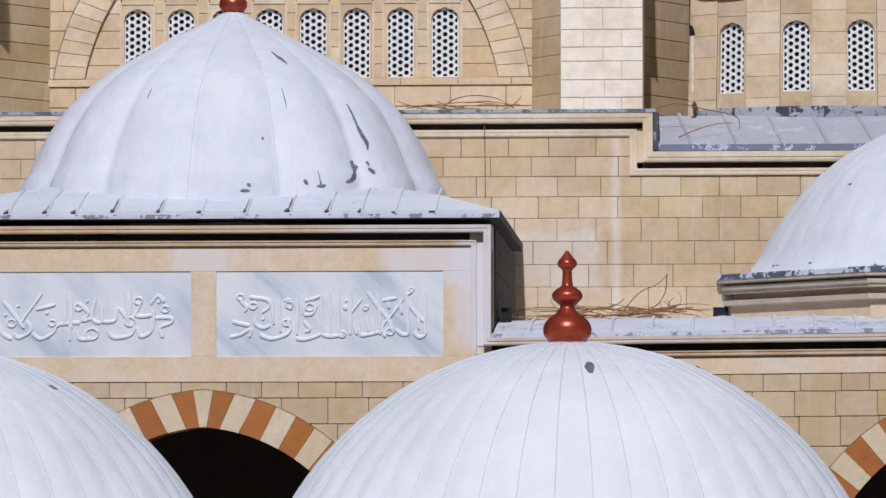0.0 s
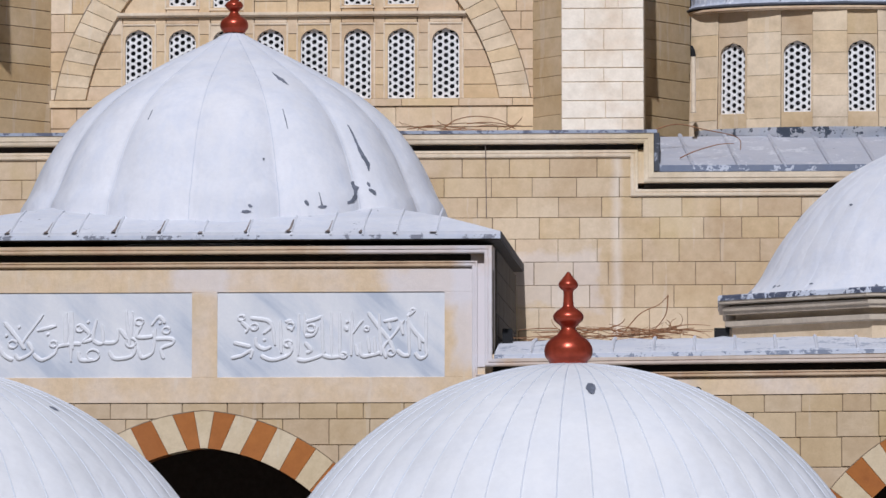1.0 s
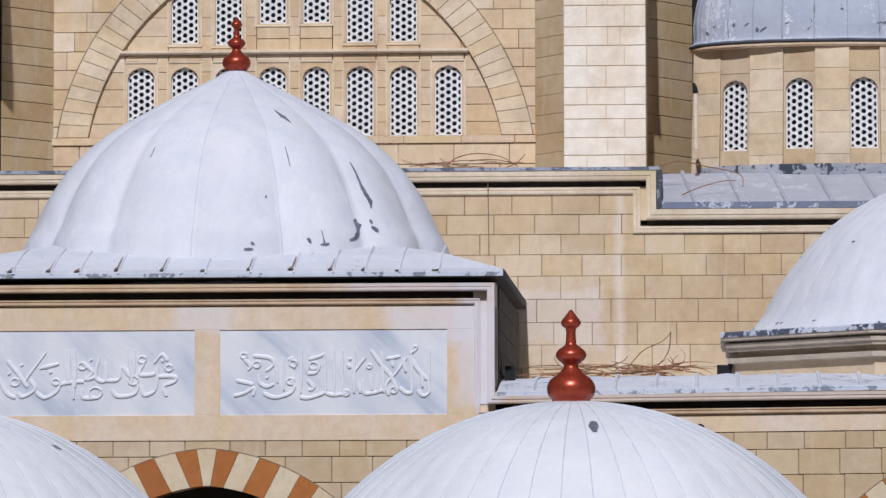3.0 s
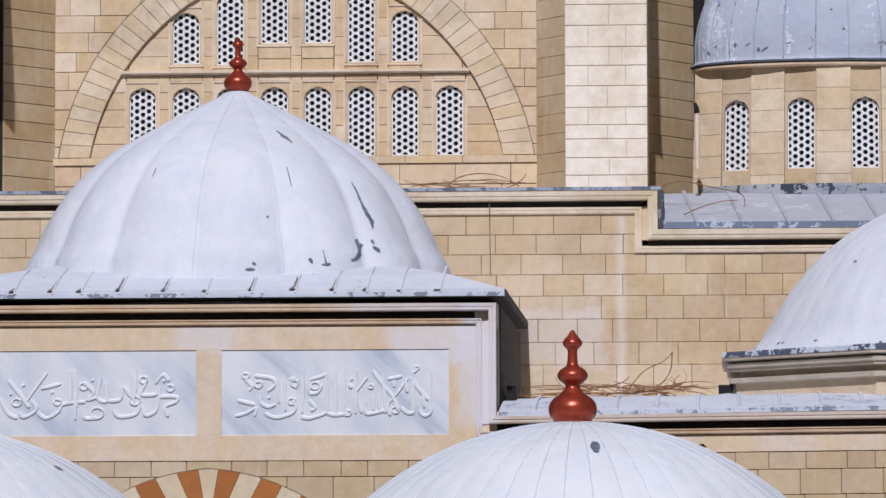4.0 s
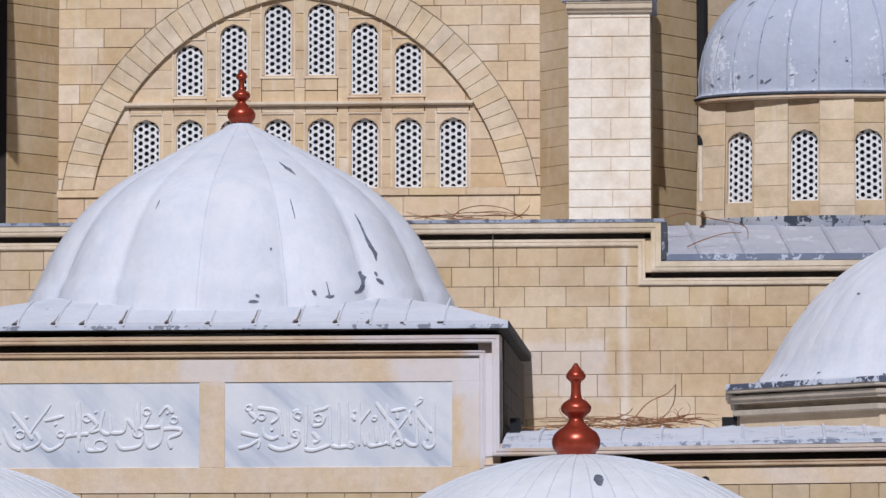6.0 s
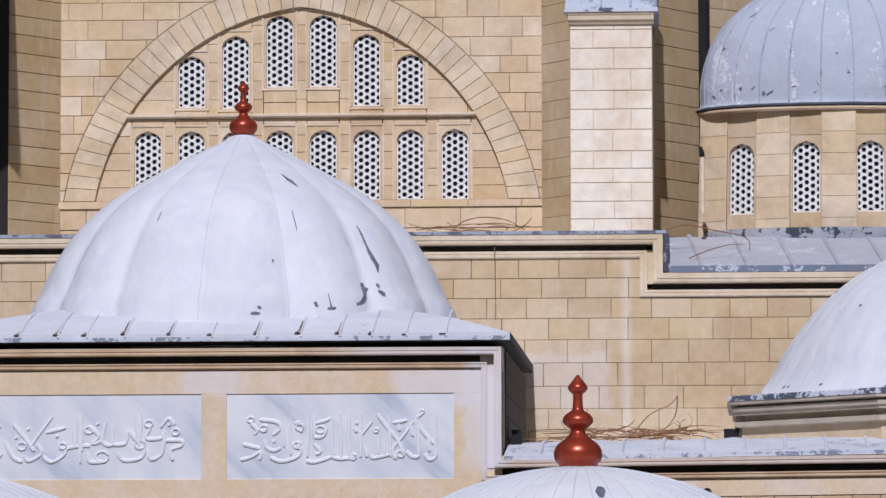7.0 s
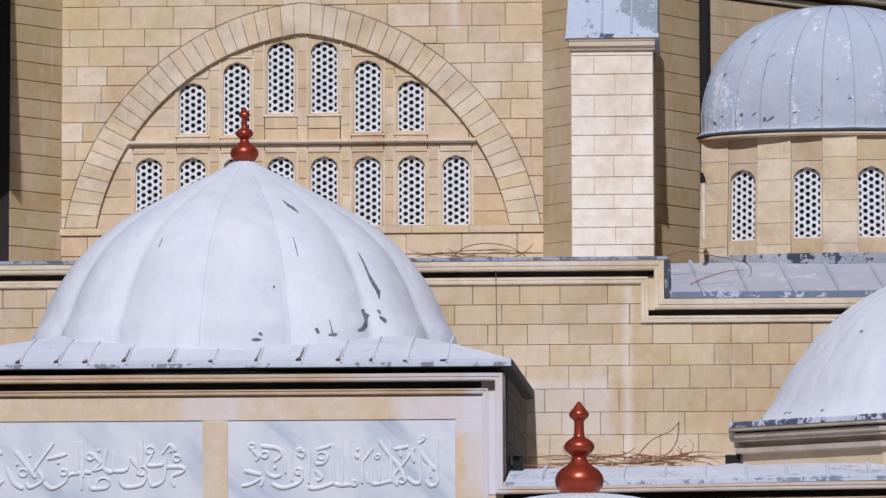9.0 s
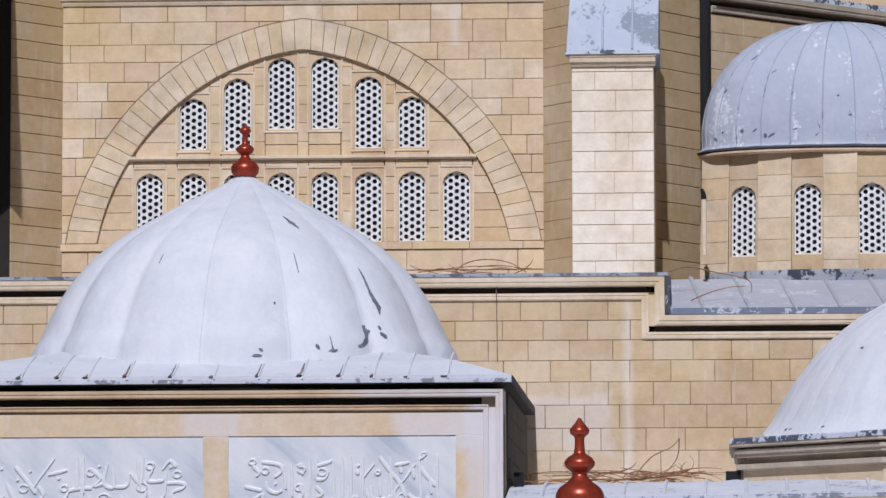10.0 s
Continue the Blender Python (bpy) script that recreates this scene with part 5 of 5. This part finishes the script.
v = [bm.verts.new(p) for p in ((AX0, 81.84, CZ2 + 0.38), (AX1, 81.84, CZ2 + 0.38), (AX1, 81.84, az0), (AX0, 81.84, az0), (AX1, 84.2, az1 + 0.1), (AX0, 84.2, az1 + 0.1), (AX1, 84.2, CZ2 + 0.2), (AX0, 84.2, CZ2 + 0.2))]
for f in ((0, 1, 2, 3), (3, 2, 4, 5), (5, 4, 6, 7), (7, 6, 1, 0), (0, 3, 5, 7), (1, 6, 4, 2)):
    bm.faces.new([v[i] for i in f])
part("sheet", bm, APRON, apron)
part("drip_edge", box_mesh(AX0, AX1, 81.80, 81.835, CZ2 + 0.41, az0 + 0.012), NAVY, apron, "dark lead drip edge")
bm = tube(bmesh.new(), [(0.06, -0.03, -0.02), (0.05, 0.0, 0.02), (-0.2, 2.45, az1 + 0.1 - az0 + 0.03)], 0.04, 6)
me = mesh_of("seam_roll", bm, APRON)
for i in range(12):
    piece("seam_roll", me, apron, Matrix.Translation((AX0 + 0.55 + 0.78 * i, 81.85, az0)))
bm = bmesh.new()
bm2 = [bm.verts.new((*ell(math.pi * (1 + i / 40), 1.03), z)) for z in (D_BASE - 0.3, D_BASE + 0.16) for i in range(41)]
for i in range(40):
    bm.faces.new((bm2[i], bm2[i + 1], bm2[42 + i], bm2[41 + i]))
up = bmesh.ops.solidify(bm, geom=bm.faces[:], thickness=0.03)
part("upstand", bm, EDGE, apron, "flaking lead upstand")

# wall behind the half dome
back = thing("wall_back", "tan limestone wall behind the half dome", "wall", kind="structure")
facet(back, -0.451, 86.6, 45, 9.0, D_BASE, 21.566, WALL, wide=0.8)
at = Matrix.Translation((-0.451, 86.6, 21.587)) @ Matrix.Rotation(radians(45), 4, "Z")
part("cornice", sweep([(0, 0), (9.0, 0)], CORN, 0), OLDTRIM, back, "dark weathered cornice").matrix_basis = at
part("lead_capping", box_mesh(0, 9.0, -0.2, 1.0, 0.402, 0.50), EDGE, back, "flaking lead capping").matrix_basis = at
part("upper_wall", box_mesh(-20, 14, 94, 94.5, 15, 24), UPPER, back)


# ---- dry twigs ----
def twigs(name, label, x0, x1, y, z, n, long, lift):
    bm = bmesh.new()
    for i in range(n):
        x = random.uniform(x0, x1)
        a = random.uniform(-0.5, 0.5) + (math.pi if random.random() < 0.5 else 0)
        length = random.uniform(0.4, 1.0) * long
        cz, cy = z(x) + random.uniform(0.01, lift), y + random.uniform(-0.25, 0.25)
        pts = []
        k = random.uniform(-2.2, 2.2)
        px, pz = x, cz
        for j in range(11):
            u = j / 10
            pts.append((px, cy + 0.1 * math.sin(3 * u + i), max(z(x), pz)))
            px += math.cos(a + k * u) * length / 10
            pz += math.sin(a + k * u) * length / 10 * 0.42
        tube(bm, pts, random.uniform(0.006, 0.013), 4, 0.4)
    return tagged(part(name, bm, TWIG), label, "twigs", kind="stuff")


twigs("dry_twigs", "tangle of dry brown vine stems on lead roof", -2.993, -0.501, 76.6, lambda x: wing_z(x) + 0.34, 80, 0.9, 0.2)
twigs("dry_twigs", "dry brown vine stems lying on lead capping", -5.273, -3.915, 82.2, lambda x: CT + 0.06, 12, 0.9, 0.1)


def stem(pts, r, y):
    bm = tube(bmesh.new(), smooth_line([(x, y + 0.05 * i, z) for i, (x, z) in enumerate(pts)]), r, 5, 0.5)
    return tagged(part("vine_stem", bm, TWIG), "single dry brown vine stem", "twigs")


stem([(-1.678, 12.683), (-1.406, 13.009), (-1.088, 13.171), (-0.952, 13.316)], 0.011, 76.9)
stem([(-0.952, 13.316), (-0.989, 13.008), (-1.180, 12.754)], 0.012, 76.95)
stem([(-1.284, 16.498), (-0.868, 16.612), (-0.385, 16.521), (0.193, 16.380), (0.219, 16.108)], 0.013, 82.9)
stem([(-0.805, 15.970), (-0.533, 16.094), (-0.146, 16.208), (0.124, 16.226)], 0.012, 82.3)

stem([(-4.86, 16.50), (-4.67, 16.65), (-4.33, 16.72), (-3.94, 16.67), (-3.64, 16.51)], 0.012, 82.3)
stem([(-5.5, 16.50), (-5.01, 16.56), (-4.42, 16.61), (-3.89, 16.57)], 0.010, 82.35)
stem([(-4.47, 16.59), (-4.13, 16.62), (-3.79, 16.58), (-3.64, 16.50)], 0.010, 82.4)

cable_x = -4.125
tagged(part("wall_cable", tube(bmesh.new(), [(cable_x, MY - 0.19, CT + 0.02), (cable_x, MY - 0.17, CT - 0.1), (cable_x, MY - 0.09, CZ + 0.1), (cable_x, MY - 0.012, CZ - 0.06), (cable_x + 0.01, MY - 0.012, 14.926)], 0.008, 5), RUST), "thin dark cable running down the wall", "cable")
pipe = thing("downpipe", "tan weathered downpipe with a dark open hood", "pipe")
part("pipe", tube(bmesh.new(), [(-0.575, 83.6, 16.875), (-0.575, 83.6, 17.867)], 0.042, 10), TRIM, pipe)
part("hood", tube(bmesh.new(), [(-0.575, 83.6, 17.867), (-0.585, 83.58, 17.956), (-0.614, 83.6, 18.036)], 0.05, 10, 0.6), IRON, pipe)
tagged(part("rain_spout", tube(bmesh.new(), [(-0.467, 74.1, 11.674), (-0.467, 73.8, 11.657)], 0.07, 10), IRON), "short dark iron spout in the portico wall", "spout")
# Black upright added to stand for the deep shade between pier and wall.
tagged(part("gap_shade", tube(bmesh.new(), [(-0.555, 86.3, D_BASE), (-0.555, 86.3, T_TOP + 0.6)], 0.10, 12), IRON), "black upright added for the shaded gap beside the pier", "pipe")
